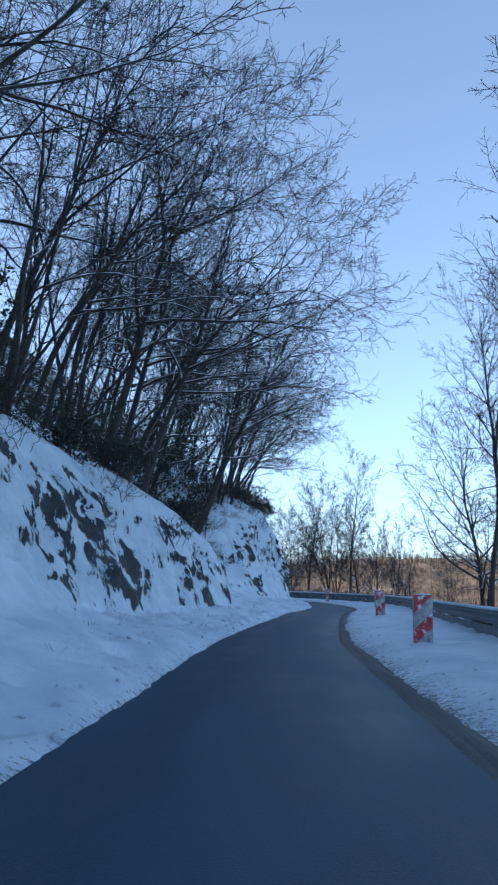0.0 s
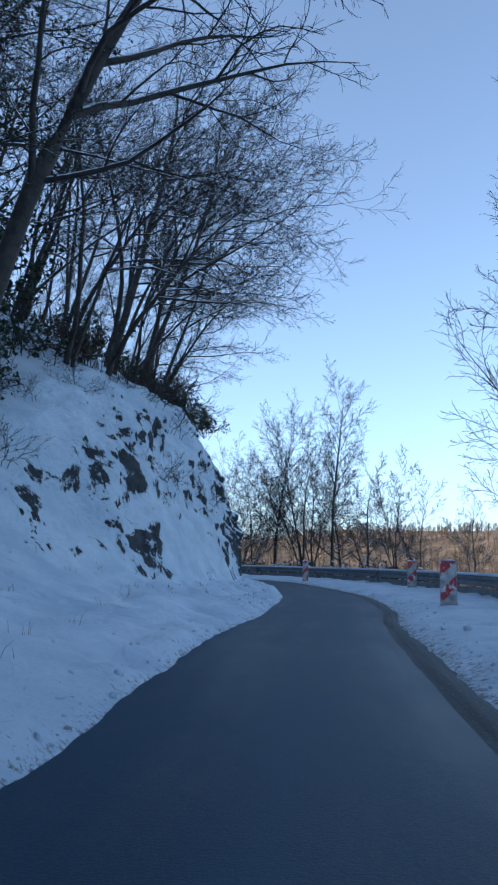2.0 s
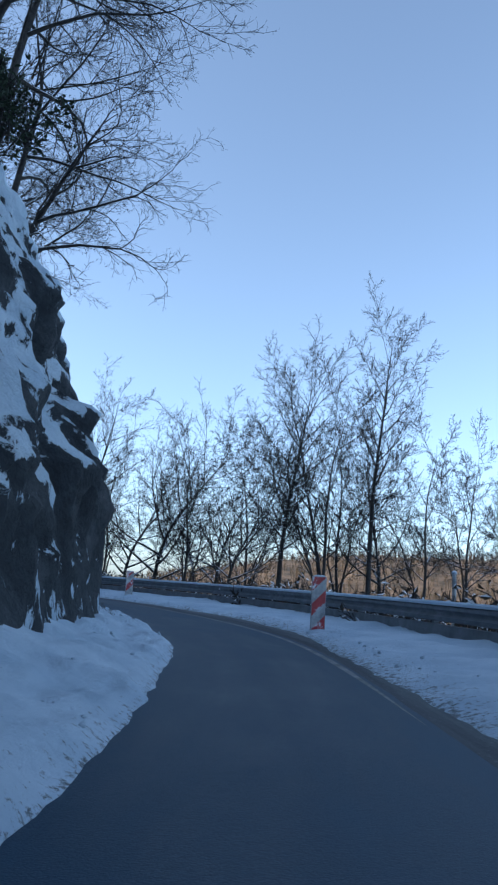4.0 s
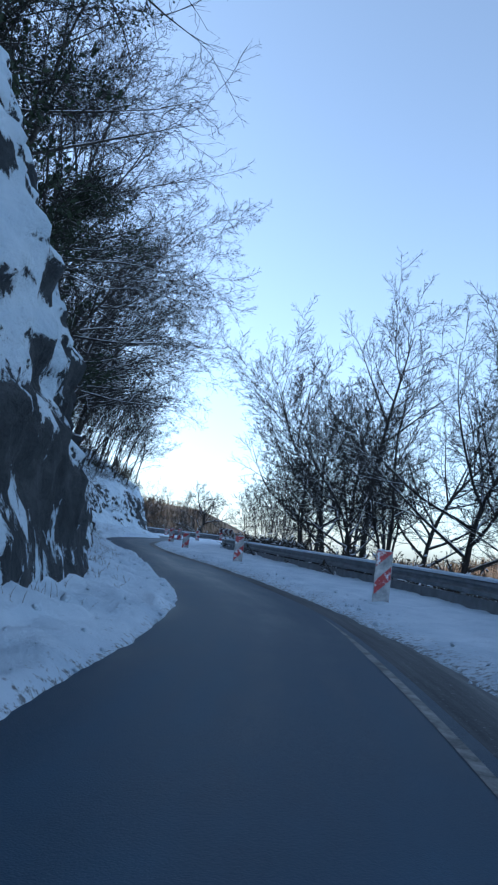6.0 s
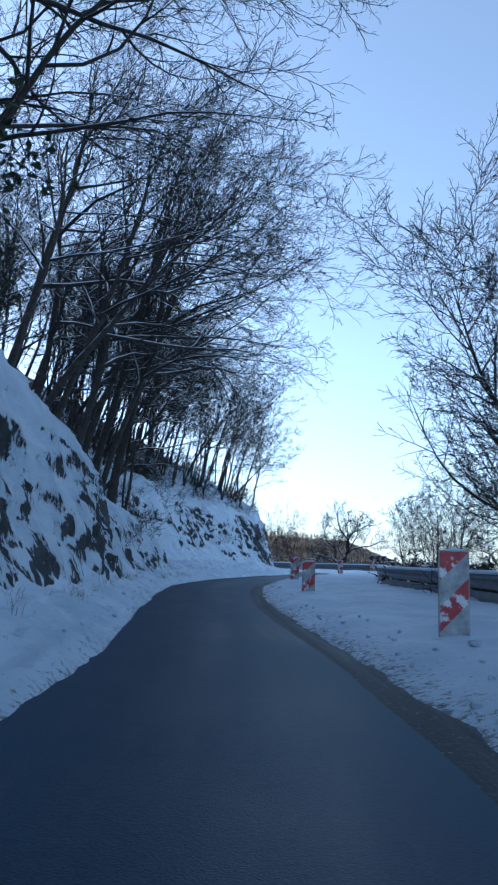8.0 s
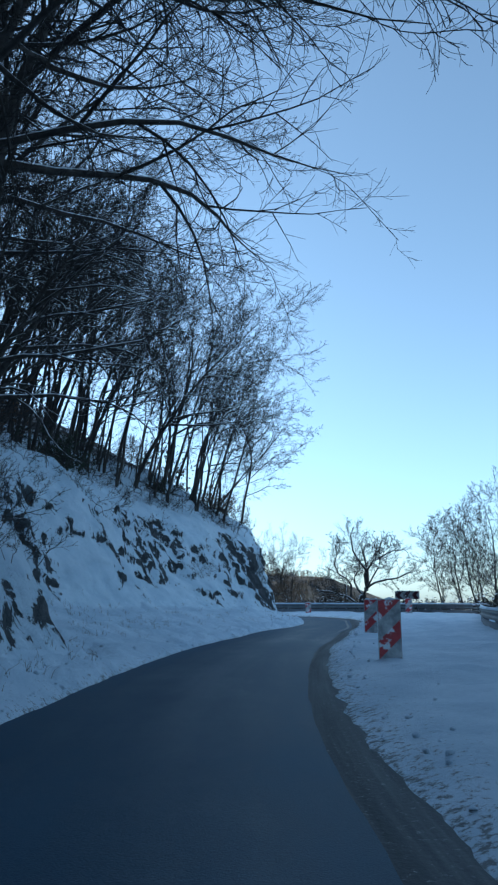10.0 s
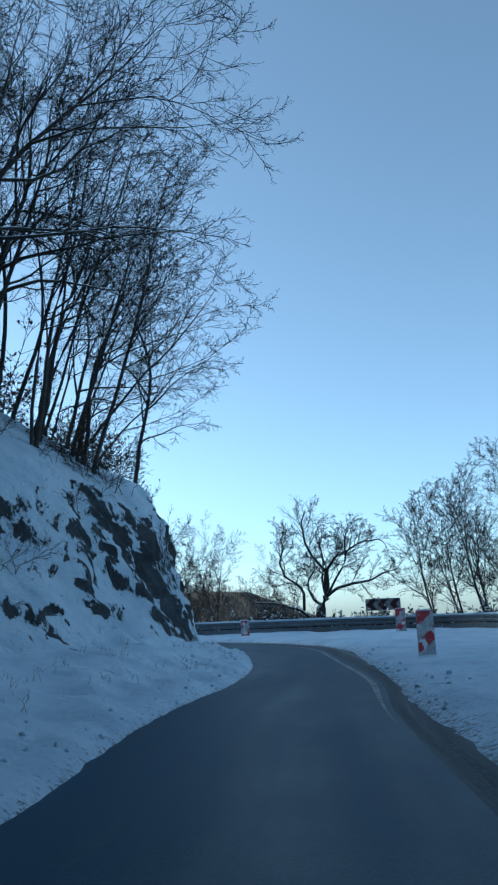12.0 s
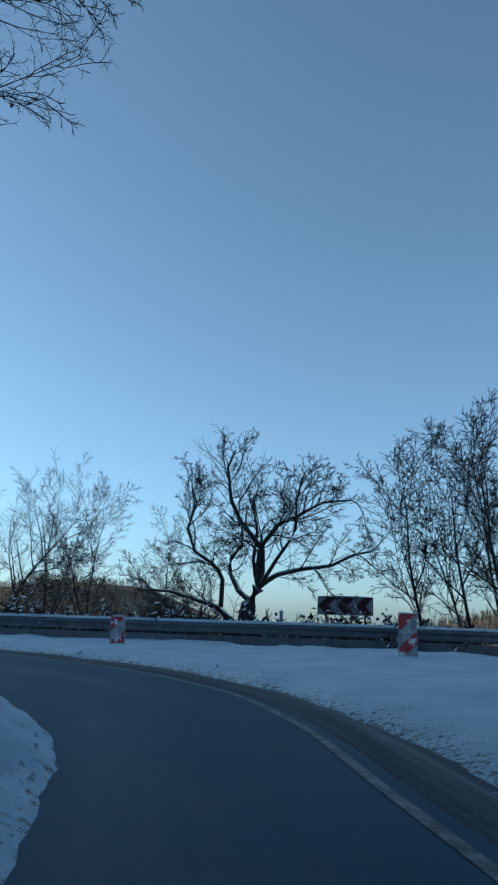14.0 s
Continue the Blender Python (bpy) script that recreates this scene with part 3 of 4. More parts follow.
def shoots(rng, parents, radii, count, start, angle, length, k, wander, lift, thin, droop=0.35, reach=0.0):
    """Children of branches (n, k, 3): points (n * count, k, 3) and radii, spaced and turned round the parent like
    shoots on a stem. reach: how far they bend to +x, to the light."""
    n, kp, _ = parents.shape
    t = start + (1 - start) * ((np.arange(count)[None] + rng.random((n, count))) / count) ** 0.9
    f = t * (kp - 1)
    i = np.minimum(f.astype(int), kp - 2)
    w = (f - i)[..., None]
    rows = np.arange(n)[:, None]
    base = parents[rows, i] * (1 - w) + parents[rows, i + 1] * w
    rad = radii[rows, i] * (1 - w[..., 0]) + radii[rows, i + 1] * w[..., 0]
    way = unit(parents[rows, i + 1] - parents[rows, i])
    side = unit(np.cross(way, np.where(np.abs(way[..., 2:]) > 0.95, np.array([1.0, 0, 0]), np.array([0, 0, 1.0]))))
    other = np.cross(way, side)
    phi = (rng.random((n, 1)) * 6.28 + np.arange(count)[None] * 2.4 + rng.normal(0, 0.35, (n, count)))[..., None]
    side = side * np.cos(phi) + other * np.sin(phi) * 0.8
    a = np.radians(rng.normal(angle, 9, (n, count)) * (1.1 - 0.3 * t))[..., None]
    d = unit(way * np.cos(a) + side * np.sin(a) + np.array([reach * 0.8, 0, lift * 0.5]))
    total = np.linalg.norm(np.diff(parents, axis=1), axis=2).sum(1)[:, None]
    size = length * total * (1 - droop * t) * rng.uniform(0.6, 1.15, (n, count)) * (1 + 0.5 * reach * d[..., 0])
    base, d, size, rad = base.reshape(-1, 3), d.reshape(-1, 3), size.ravel(), rad.ravel()
    pts, step = [base], (size / (k - 1))[:, None]
    bend = rng.normal(size=d.shape) * wander * 0.5
    for _ in range(k - 1):
        pts.append(pts[-1] + d * step)
        bend = bend * 0.45 + rng.normal(size=d.shape) * wander * 0.8
        d = unit(d + bend + np.array([reach * 0.06, 0, lift]))
    r0 = np.minimum(rad * 0.72, size * 0.014 + 0.002)
    return np.stack(pts, 1), r0[:, None] * np.linspace(1, thin, k)[None]


def tubes(groups):
    """One mesh of tubes from (points, radii, sides)."""
    verts, faces, base = [], [], 0
    for p, r, sides in groups:
        n, k, _ = p.shape
        way = unit(np.gradient(p, axis=1))
        ref = np.where(np.abs(way[..., 2:]) > 0.9, np.array([1.0, 0, 0]), np.array([0, 0, 1.0]))
        x = unit(np.cross(way, ref))
        y = np.cross(way, x)
        ang = np.arange(sides) * 2 * np.pi / sides
        ring = p[:, :, None] + r[:, :, None, None] * (x[:, :, None] * np.cos(ang)[:, None] + y[:, :, None] * np.sin(ang)[:, None])
        verts.append(ring.reshape(-1, 3))
        idx = base + np.arange(n * k * sides).reshape(n, k, sides)
        lo, hi = idx[:, :-1], idx[:, 1:]
        faces.append(np.stack([lo, np.roll(lo, -1, 2), np.roll(hi, -1, 2), hi], -1).reshape(-1, 4))
        base += n * k * sides
    return np.concatenate(verts), np.concatenate(faces)


def grow_trunk(rng, height, radius, lean, crook, k=16):
    d, p, bend = unit(np.array([lean, 0, 1.0])), [np.zeros(3)], np.zeros(3)
    for j in range(k - 1):
        p.append(p[-1] + d * height / (k - 1))
        bend = bend * 0.4 + rng.normal(size=3) * crook * np.array([1, 1, 0.3])
        d = unit(d + bend + np.array([0.0, 0, 0.04]))
    r = radius * (np.linspace(1, 0.03, k) ** 0.9)
    r[0] *= 1.35
    return np.array(p)[None], r[None]


def finish_tree(rng, root, limbs, limb_radii, twigs, wander, lift, twig_radius, leaves, reach=0.0):
    """Branches, sprays of twigs and the last leaves on given limbs."""
    l2, r2 = shoots(rng, limbs, limb_radii, twigs[0], 0.14, 48, 0.46, 7, wander * 1.1, lift, 0.2, 0.48, reach=reach * 0.2)
    l3, r3 = shoots(rng, l2, r2, twigs[1], 0.10, 48, 0.48, 4, wander * 1.5, lift * 0.5, 0.3, 0.4)
    v, f = tubes([(limbs, np.maximum(limb_radii, 0.008), 5), (l2, np.maximum(r2, twig_radius * 1.25), 3)])
    mesh_object("branchwork", v, f, bark_mat, root, smooth=True)
    groups = [(l3, np.maximum(r3, twig_radius * 0.8), 3)]
    if twigs[2]:
        l4, r4 = shoots(rng, l3, r3, twigs[2], 0.12, 48, 0.52, 3, wander * 1.6, 0.0, 0.5, 0.35)
        groups.append((l4, np.maximum(r4, twig_radius * 0.5), 3))
    v, f = tubes(groups)
    mesh_object("crown", v, f, twig_mat, root)
    if leaves:
        v, f = leaf_cards(rng, l3[rng.integers(0, len(l3), leaves), -1], 0.05)
        mesh_object("withered_foliage", v, f, dry_leaf_mat, root, "a few brown leaves left on the twigs")


def tree(name, seed, height, radius, lean=0.1, crook=0.06, limbs=13, start=0.3, angle=48, spread=0.5, twigs=(9, 8, 3), wander=0.16, lift=0.025, twig_radius=0.007, stems=1, label="", leaves=0, foot=0.0, reach=0.0, droop=0.45):
    """A bare tree at the origin, leaning to +x: trunk and crown."""
    rng = np.random.default_rng(seed)
    root = new(name)
    trunks = []
    for s in range(stems):
        p, r = grow_trunk(rng, height * (1 if s == 0 else rng.uniform(0.7, 0.95)), radius * (1 if s == 0 else 0.75), lean + (0 if s == 0 else rng.uniform(-0.3, 0.3)), crook)
        if s:
            p = p + np.array([rng.uniform(-0.4, 0.4), rng.uniform(-0.4, 0.4), 0])
            p[..., 1] += np.linspace(0, 1, p.shape[1])[None] * rng.uniform(-0.2, 0.2) * height
        p[:, 0, 2] -= 0.6 + foot
        trunks.append((p, r))
    tp, tr_ = np.concatenate([a for a, _ in trunks]), np.concatenate([b for _, b in trunks])
    for s in range(stems):
        v, f = tubes([(tp[s : s + 1], tr_[s : s + 1], 8)])
        mesh_object("trunk", v, f, bark_mat, root, smooth=True)
    l1, r1 = shoots(rng, tp, tr_, max(4, limbs // stems), start, angle, spread, 9, wander, lift, 0.06, droop, reach)
    finish_tree(rng, root, l1, r1, twigs, wander, lift, twig_radius, leaves, reach)
    return tagged(root, label or "bare deciduous tree with snow-dusted branches on the slope", "tree")


def leaf_cards(rng, at, size):
    n = len(at)
    x = unit(rng.normal(size=(n, 3))) * size * rng.uniform(0.6, 1.3, (n, 1))
    y = unit(np.cross(x, rng.normal(size=(n, 3)))) * size * 0.55
    z = unit(np.cross(x, y)) * size * 0.25
    v = np.stack([at - x, at - y + z, at + x, at + y + z], 1).reshape(-1, 3)
    b0 = np.arange(n)[:, None] * 4
    f = np.concatenate([b0 + [0, 1, 2], b0 + [0, 2, 3]])
    return v, f


def bush(name, seed, size, mat, label, stems=16, leaves=900, leaf=0.035):
    rng = np.random.default_rng(seed)
    root = new(name)
    d = unit(rng.normal(size=(stems, 3)) * np.array([0.8, 0.8, 0.3]) + np.array([0, 0, 0.8]))
    base = rng.normal(size=(stems, 3)) * np.array([0.25, 0.25, 0]) * size
    t = np.linspace(0, 1, 6)[None, :, None]
    p = base[:, None] + d[:, None] * t * size * rng.uniform(0.5, 1.1, (stems, 1, 1)) + np.cumsum(rng.normal(size=(stems, 6, 3)) * 0.04 * size, 1)
    p[:, 0, 2] -= 0.25
    r = np.linspace(0.014, 0.006, 6)[None] * np.ones((stems, 1))
    l2, r2 = shoots(rng, p, r, 7, 0.2, 45, 0.5, 4, 0.15, 0.05, 0.5)
    l3, r3 = shoots(rng, l2, r2, 5, 0.2, 40, 0.5, 2, 0.15, 0.0, 0.5)
    v, f = tubes([(p, r, 4), (l2, np.maximum(r2, 0.006), 3), (l3, np.maximum(r3, 0.005), 3)])
    mesh_object("branchwork", v, f, twig_mat, root)
    if leaves:
        pick = l3[rng.integers(0, len(l3), leaves), rng.integers(0, 2, leaves)] + rng.normal(size=(leaves, 3)) * 0.05
        v, f = leaf_cards(rng, pick, leaf)
        mesh_object("foliage", v, f, mat, root)
    return tagged(root, label, "shrub")


def z_at(x, y):
    """Height of the ground sheet."""
    i, j = int(np.clip(np.searchsorted(gx, x) - 1, 0, len(gx) - 2)), int(np.clip(np.searchsorted(gy, y) - 1, 0, len(gy) - 2))
    a, b = (x - gx[i]) / (gx[i + 1] - gx[i]), (y - gy[j]) / (gy[j + 1] - gy[j])
    h = flat[:, 2].reshape(len(gx), len(gy))
    return float((h[i, j] * (1 - a) + h[i + 1, j] * a) * (1 - b) + (h[i, j + 1] * (1 - a) + h[i + 1, j + 1] * a) * b)


def slope_z(x, y):
    """Height of the left slope at a place."""
    i = int(np.argmin(np.hypot(middle[:, 0] - x, middle[:, 1] - y)))
    return float(hill_profile(i, math.hypot(middle[i, 0] - x, middle[i, 1] - y) - half_width[i]))


def set_at(ob, x, y, z, turn=0.0, size=1.0):
    ob.matrix_world = pose(x, y, z, 0, 0, turn) @ Matrix.Scale(size, 4)


rng = np.random.default_rng(5)
used = set()


def plant(kind, x, y, z, turn, size, group):
    if kind.name not in used:
        used.add(kind.name)
        set_at(kind, x, y, z, turn, size)
        ob = kind
    else:
        ob = copy_thing(kind, pose(x, y, z, 0, 0, turn))
        ob.scale = (size, size, size)
    return tagged(ob, group=group)


def left_place(y, beyond):
    """A place on the left slope, behind the rock face's top, and the turn that faces the road."""
    i = at_y(y)
    d = slope_at["verge"][i] + slope_at["depth"][i] + beyond
    p = left_edge[i] + leftward[i] * d
    return p[0], p[1], float(hill_profile(i, d)), math.degrees(math.atan2(-leftward[i][1], -leftward[i][0]))


LEFT_LABEL = "bare tall tree leaning over the road, snow on its branches"
left_kinds = [
    tree("slope_tree", 11, 13, 0.15, 0.26, 0.05, 15, 0.26, 64, 0.50, (9, 7, 4), 0.155, label=LEFT_LABEL, reach=0.7),
    tree("slope_tree", 12, 15, 0.18, 0.18, 0.06, 15, 0.30, 60, 0.45, (9, 7, 4), 0.155, label=LEFT_LABEL, reach=0.6),
    tree("slope_tree", 13, 11, 0.12, 0.38, 0.07, 14, 0.24, 64, 0.52, (9, 7, 4), 0.155, label=LEFT_LABEL, reach=0.7),
    tree("slope_tree", 14, 12, 0.10, 0.20, 0.05, 14, 0.34, 54, 0.42, (9, 7, 4), 0.14, stems=2, label="slender two-stemmed bare tree on the snowy slope", reach=0.5),
    tree("slope_tree", 15, 9, 0.08, 0.35, 0.08, 13, 0.30, 48, 0.46, (9, 7, 4), 0.14, stems=3, label="thin many-stemmed bare tree on the rock's edge", reach=0.5),
    tree("slope_tree", 16, 14, 0.13, 0.30, 0.05, 15, 0.32, 64, 0.50, (9, 7, 4), 0.155, label=LEFT_LABEL, reach=0.8),
]
back_kinds = [
    tree("wood_tree", 21, 13, 0.14, 0.20, 0.05, 13, 0.25, 48, 0.42, (8, 6, 3), twig_radius=0.008, label="bare tree in the wood on the upper slope", reach=0.3),
    tree("wood_tree", 22, 11, 0.11, 0.30, 0.07, 14, 0.20, 52, 0.46, (8, 6, 3), twig_radius=0.008, label="bare tree in the wood on the upper slope", reach=0.3),
    tree("wood_tree", 23, 15, 0.13, 0.15, 0.05, 13, 0.35, 44, 0.38, (8, 6, 3), twig_radius=0.008, stems=2, label="two-stemmed bare tree in the wood on the upper slope", reach=0.3),
]
stand_kinds = [
    tree("stand_tree", 24, 11, 0.085, 0.20, 0.06, 13, 0.35, 44, 0.34, (8, 6, 3), twig_radius=0.007, label="slender upright bare tree in a close stand", reach=0.4, leaves=30),
    tree("stand_tree", 25, 10, 0.075, 0.28, 0.07, 14, 0.30, 46, 0.36, (8, 6, 3), twig_radius=0.007, stems=2, label="slender two-stemmed bare tree in a close stand", reach=0.4),
]
spots = [(y + rng.uniform(-1.4, 1.4), rng.uniform(0.1, 2.2)) for y in np.arange(-20, 114, 3.1)] + [(y + rng.uniform(-1.8, 1.8), rng.uniform(2.5, 6.0)) for y in np.arange(-18, 112, 5.0)]
for yy, beyond in spots:
    if 8 < yy < 15.5 and beyond < 2.3:
        continue
    x, py, z, turn = left_place(yy, beyond)
    plant(left_kinds[rng.integers(0, len(left_kinds))], x, py, z - 0.3, turn + rng.uniform(-35, 35), rng.uniform(0.7, 1.1), "trees on the slope")
for yy in np.arange(-24, 116, 2.3):
    x, py, z, turn = left_place(yy + rng.uniform(-1, 1), rng.uniform(4.8, 16.0))
    plant(back_kinds[rng.integers(0, len(back_kinds))], x, py, z_at(x, py) - 0.2, turn + rng.uniform(-60, 60), rng.uniform(0.75, 1.15), "wood on the upper slope")
rngw = np.random.default_rng(64)
for yy in np.arange(84, 112, 1.25):
    x, py, z, turn = left_place(yy + rngw.uniform(-0.5, 0.5), rngw.uniform(3.0, 11.0))
    plant(back_kinds[rngw.integers(0, 3)], x, py, max(z_at(x, py), z - 0.5) - 0.2, turn + rngw.uniform(-60, 60), rngw.uniform(0.6, 0.95), "wood on the upper slope")
for yy in np.arange(93, 115, 0.8):
    x, py, z, turn = left_place(yy + rngw.uniform(-0.5, 0.5), rngw.uniform(2.0, 9.0))
    plant(stand_kinds[rngw.integers(0, 2)], x, py, max(z_at(x, py), z - 0.5) - 0.2, turn + rngw.uniform(-60, 60), rngw.uniform(0.75, 1.1), "wood on the upper slope")
for yy in np.arange(89, 104, 1.1):
    x, py, z, turn = left_place(yy + rng.uniform(-0.6, 0.6), rng.uniform(0.2, 5.0))
    plant(stand_kinds[rng.integers(0, 2)], x, py, z - 0.3, turn + rng.uniform(-40, 40), rng.uniform(0.7, 1.1), "trees on the slope")
for yy in np.arange(103.5, 114.2, 0.7):
    x, py, z, turn = left_place(yy, rng.uniform(0.3, 4.0))
    plant(stand_kinds[rng.integers(0, 2)], x, py, z - 0.3, turn + rng.uniform(-40, 40), rng.uniform(0.62, 0.95), "trees on the slope")
for yy in np.arange(-9, 24, 2.6):
    x, py, z, turn = left_place(yy, rng.uniform(2.4, 6.5))
    plant(left_kinds[rng.integers(0, len(left_kinds))], x, py, z - 0.3, turn + rng.uniform(-30, 30), rng.uniform(0.8, 1.15), "trees on the slope")
for k, yy, beyond, size in ((0, 84.5, 0.8, 1.1), (5, 86.5, 1.6, 1.15), (1, 88.0, 0.9, 1.1), (0, 89.5, 2.2, 1.2), (2, 92.5, 1.8, 1.15), (2, 82.5, 1.5, 1.2)):
    x, py, z, turn = left_place(yy, beyond)
    plant(left_kinds[k], x, py, z - 0.3, turn + rng.uniform(-15, 35), size, "trees on the slope")
for k, x, py, turn, size in ((4, -46.4, 114.6, 10, 0.9), (3, -47.8, 114.2, 20, 0.8), (0, -45.6, 113.0, 25, 0.6)):
    plant(left_kinds[k], x, py, slope_z(x, py) - 0.4, turn, size, "trees on the slope")
# trees that stand out
stout = tree("leaning_tree", 41, 14, 0.24, 0.50, 0.05, 14, 0.36, 50, 0.45, (8, 5, 3), label="stout bare tree leaning out from a gap in the rock", reach=0.6)
plant(stout, -4.3, 18.7, 1.75, 14, 1.05, "trees on the slope")
hanging = tree("leaning_tree", 42, 10, 0.17, 0.9, 0.08, 13, 0.22, 50, 0.50, (9, 7, 3), 0.24, label="bare tree hanging far out over the road from the rock's top", reach=1.0, lift=0.03)
x, py, z, turn = left_place(54.5, 0.4)
plant(hanging, x, py, z - 0.5, turn - 40, 0.86, "trees on the slope")
for yy, beyond, aim, size in ((90.5, 0.6, 12, 0.78), (95.5, 0.8, 10, 0.85)):
    x, py, z, turn = left_place(yy, beyond)
    plant(hanging, x, py, z - 0.4, turn + aim, size, "trees on the slope")
for yy, beyond in ((63.5, 3.0), (65.5, 4.6), (67.0, 2.2), (68.5, 5.5), (70.0, 3.4), (71.5, 1.8), (73.5, 4.2), (66.0, 7.0), (69.5, 7.5), (62.0, 2.4), (60.5, 4.0), (64.5, 1.0), (66.5, 3.6), (68.0, 0.8), (70.5, 0.7), (72.5, 2.8), (74.5, 1.2), (63.0, 5.5), (71.0, 6.0)):
    x, py, z, turn = left_place(yy, beyond)
    plant(back_kinds[int(yy * 2) % 3], x, py, z - 0.3, turn + 20 * beyond, 0.95, "wood on the upper slope")
slim = tree("slim_tree", 43, 9.5, 0.09, 0.38, 0.11, 20, 0.28, 58, 0.36, (9, 7, 4), label="slim crooked bare tree at the rock's corner", reach=0.5, leaves=160)
plant(slim, -44.0, 114.3, slope_z(-44.0, 114.3) - 0.3, 0, 0.9, "trees on the slope")

# undergrowth along the top of the rock
bramble = bush("bramble", 51, 1.5, dry_leaf_mat, "tangled leafless bramble with a few brown leaves in the snow", 9, 70, 0.045)
ivy = bush("evergreen_shrub", 52, 1.3, ivy_mat, "dark evergreen shrub at the top of the rock", 22, 1500, 0.055)
leafy = bush("leafy_shrub", 54, 1.9, dry_leaf_mat, "thin shrub with dark withered leaves at the rock's corner", 14, 520, 0.06)
thicket = bush("evergreen_shrub", 53, 2.6, ivy_mat, "tall dark evergreen thicket between the trunks", 26, 2600, 0.07)
for yy in np.arange(-16, 114, 2.9):
    x, py, z, turn = left_place(yy + rng.uniform(-1.2, 1.2), rng.uniform(-0.3, 1.6))
    plant((bramble, ivy, bramble)[rng.integers(0, 3)], x, py, z - 0.15, rng.uniform(0, 360), rng.uniform(0.6, 1.15), "undergrowth")
set_at(copy_thing(ivy, pose(0, 0, 0)), -0.3, 39.9, 6.7, 40, 0.9)
for x, py, size in ((-43.6, 114.2, 0.7), (-44.6, 113.4, 0.9), (-43.2, 112.2, 0.7), (-42.8, 110.4, 0.8), (-43.9, 115.0, 0.6)):
    plant(leafy, x, py, slope_z(x, py) - 0.1, 97 * size + 40 * py, size, "undergrowth")
for yy in np.arange(88, 112, 1.9):
    i = at_y(yy)
    d = slope_at["verge"][i] + slope_at["depth"][i] * rng.uniform(0.3, 0.9)
    x, py = left_edge[i] + leftward[i] * d
    plant(bramble, x, py, float(hill_profile(i, d)) - 0.1, rng.uniform(0, 360), rng.uniform(0.35, 0.75), "undergrowth")
rngs = np.random.default_rng(83)
for yy in np.r_[np.arange(-14, 36, 2.1), np.arange(84, 113, 1.3)]:
    i = at_y(yy + rngs.uniform(-0.6, 0.6))
    d = slope_at["verge"][i] + slope_at["depth"][i] * rngs.uniform(0.25, 1.0)
    x, py = left_edge[i] + leftward[i] * d
    plant(bramble, x, py, float(hill_profile(i, d)) - 0.1, rngs.uniform(0, 360), rngs.uniform(0.3, 0.7), "undergrowth")
for yy in np.arange(24, 39, 1.1):
    x, py, z, turn = left_place(yy, rng.uniform(-0.9, 0.6))
    plant((bramble, ivy, bramble, leafy)[rng.integers(0, 4)], x, py, z - 0.15, rng.uniform(0, 360), rng.uniform(0.4, 0.75), "undergrowth")
for yy in np.arange(92, 115, 1.5):
    x, py, z, turn = left_place(yy + rngs.uniform(-0.5, 0.5), rngs.uniform(1.0, 6.0))
    plant((bramble, leafy, bramble)[rngs.integers(0, 3)], x, py, z - 0.2, rngs.uniform(0, 360), rngs.uniform(0.9, 1.5), "undergrowth")
for yy in (-14, -9, -3, 16, 19, 22.5, 58.5, 60, 61.5, 63, 64.5, 66, 67.5, 69, 71, 73, 75):
    x, py, z, turn = left_place(yy, rng.uniform(1.0, 4.0))
    plant(thicket, x, py, z - 0.3, rng.uniform(0, 360), rng.uniform(0.9, 1.5), "undergrowth")



def ivy_tree(seed, height):
    """A leaning tree whose trunk and lower limbs are wrapped in ivy."""
    ob = tree("ivy_clad_tree", seed, height, 0.16, 0.35, 0.05, 14, 0.28, 50, 0.46, (7, 5, 2), 0.17, label="leaning bare tree wrapped in dark ivy", reach=0.6)
    r = np.random.default_rng(seed + 1)
    body = np.array([v.co[:] for c in ob.children if c.name.startswith("trunk") for v in c.data.vertices])
    limbs = np.array([v.co[:] for c in ob.children if c.name.startswith("branchwork") for v in c.data.vertices])
    limbs = limbs[limbs[:, 2] < height * 0.8]
    at = np.concatenate([body[r.integers(0, len(body), 2200)] + r.normal(size=(2200, 3)) * 0.22, limbs[r.integers(0, len(limbs), 2600)] + r.normal(size=(2600, 3)) * 0.16])
    v, f = leaf_cards(r, at, 0.06)
    mesh_object("ivy", v, f, ivy_mat, ob, "dark ivy leaves")
    return ob


clad = [ivy_tree(61, 11), ivy_tree(63, 9)]
for k, yy, beyond, aim, size in ((1, 66.5, 1.4, 0, 0.78), (0, 68.5, 3.2, -30, 1.0), (1, 70.5, 2.0, 20, 1.0), (0, 64.8, 4.0, 10, 0.9), (0, 17.0, 1.6, 20, 0.8)):
    x, py, z, turn = left_place(yy, beyond)
    plant(clad[k], x, py, z - 0.3, turn + aim, size, "trees on the slope")

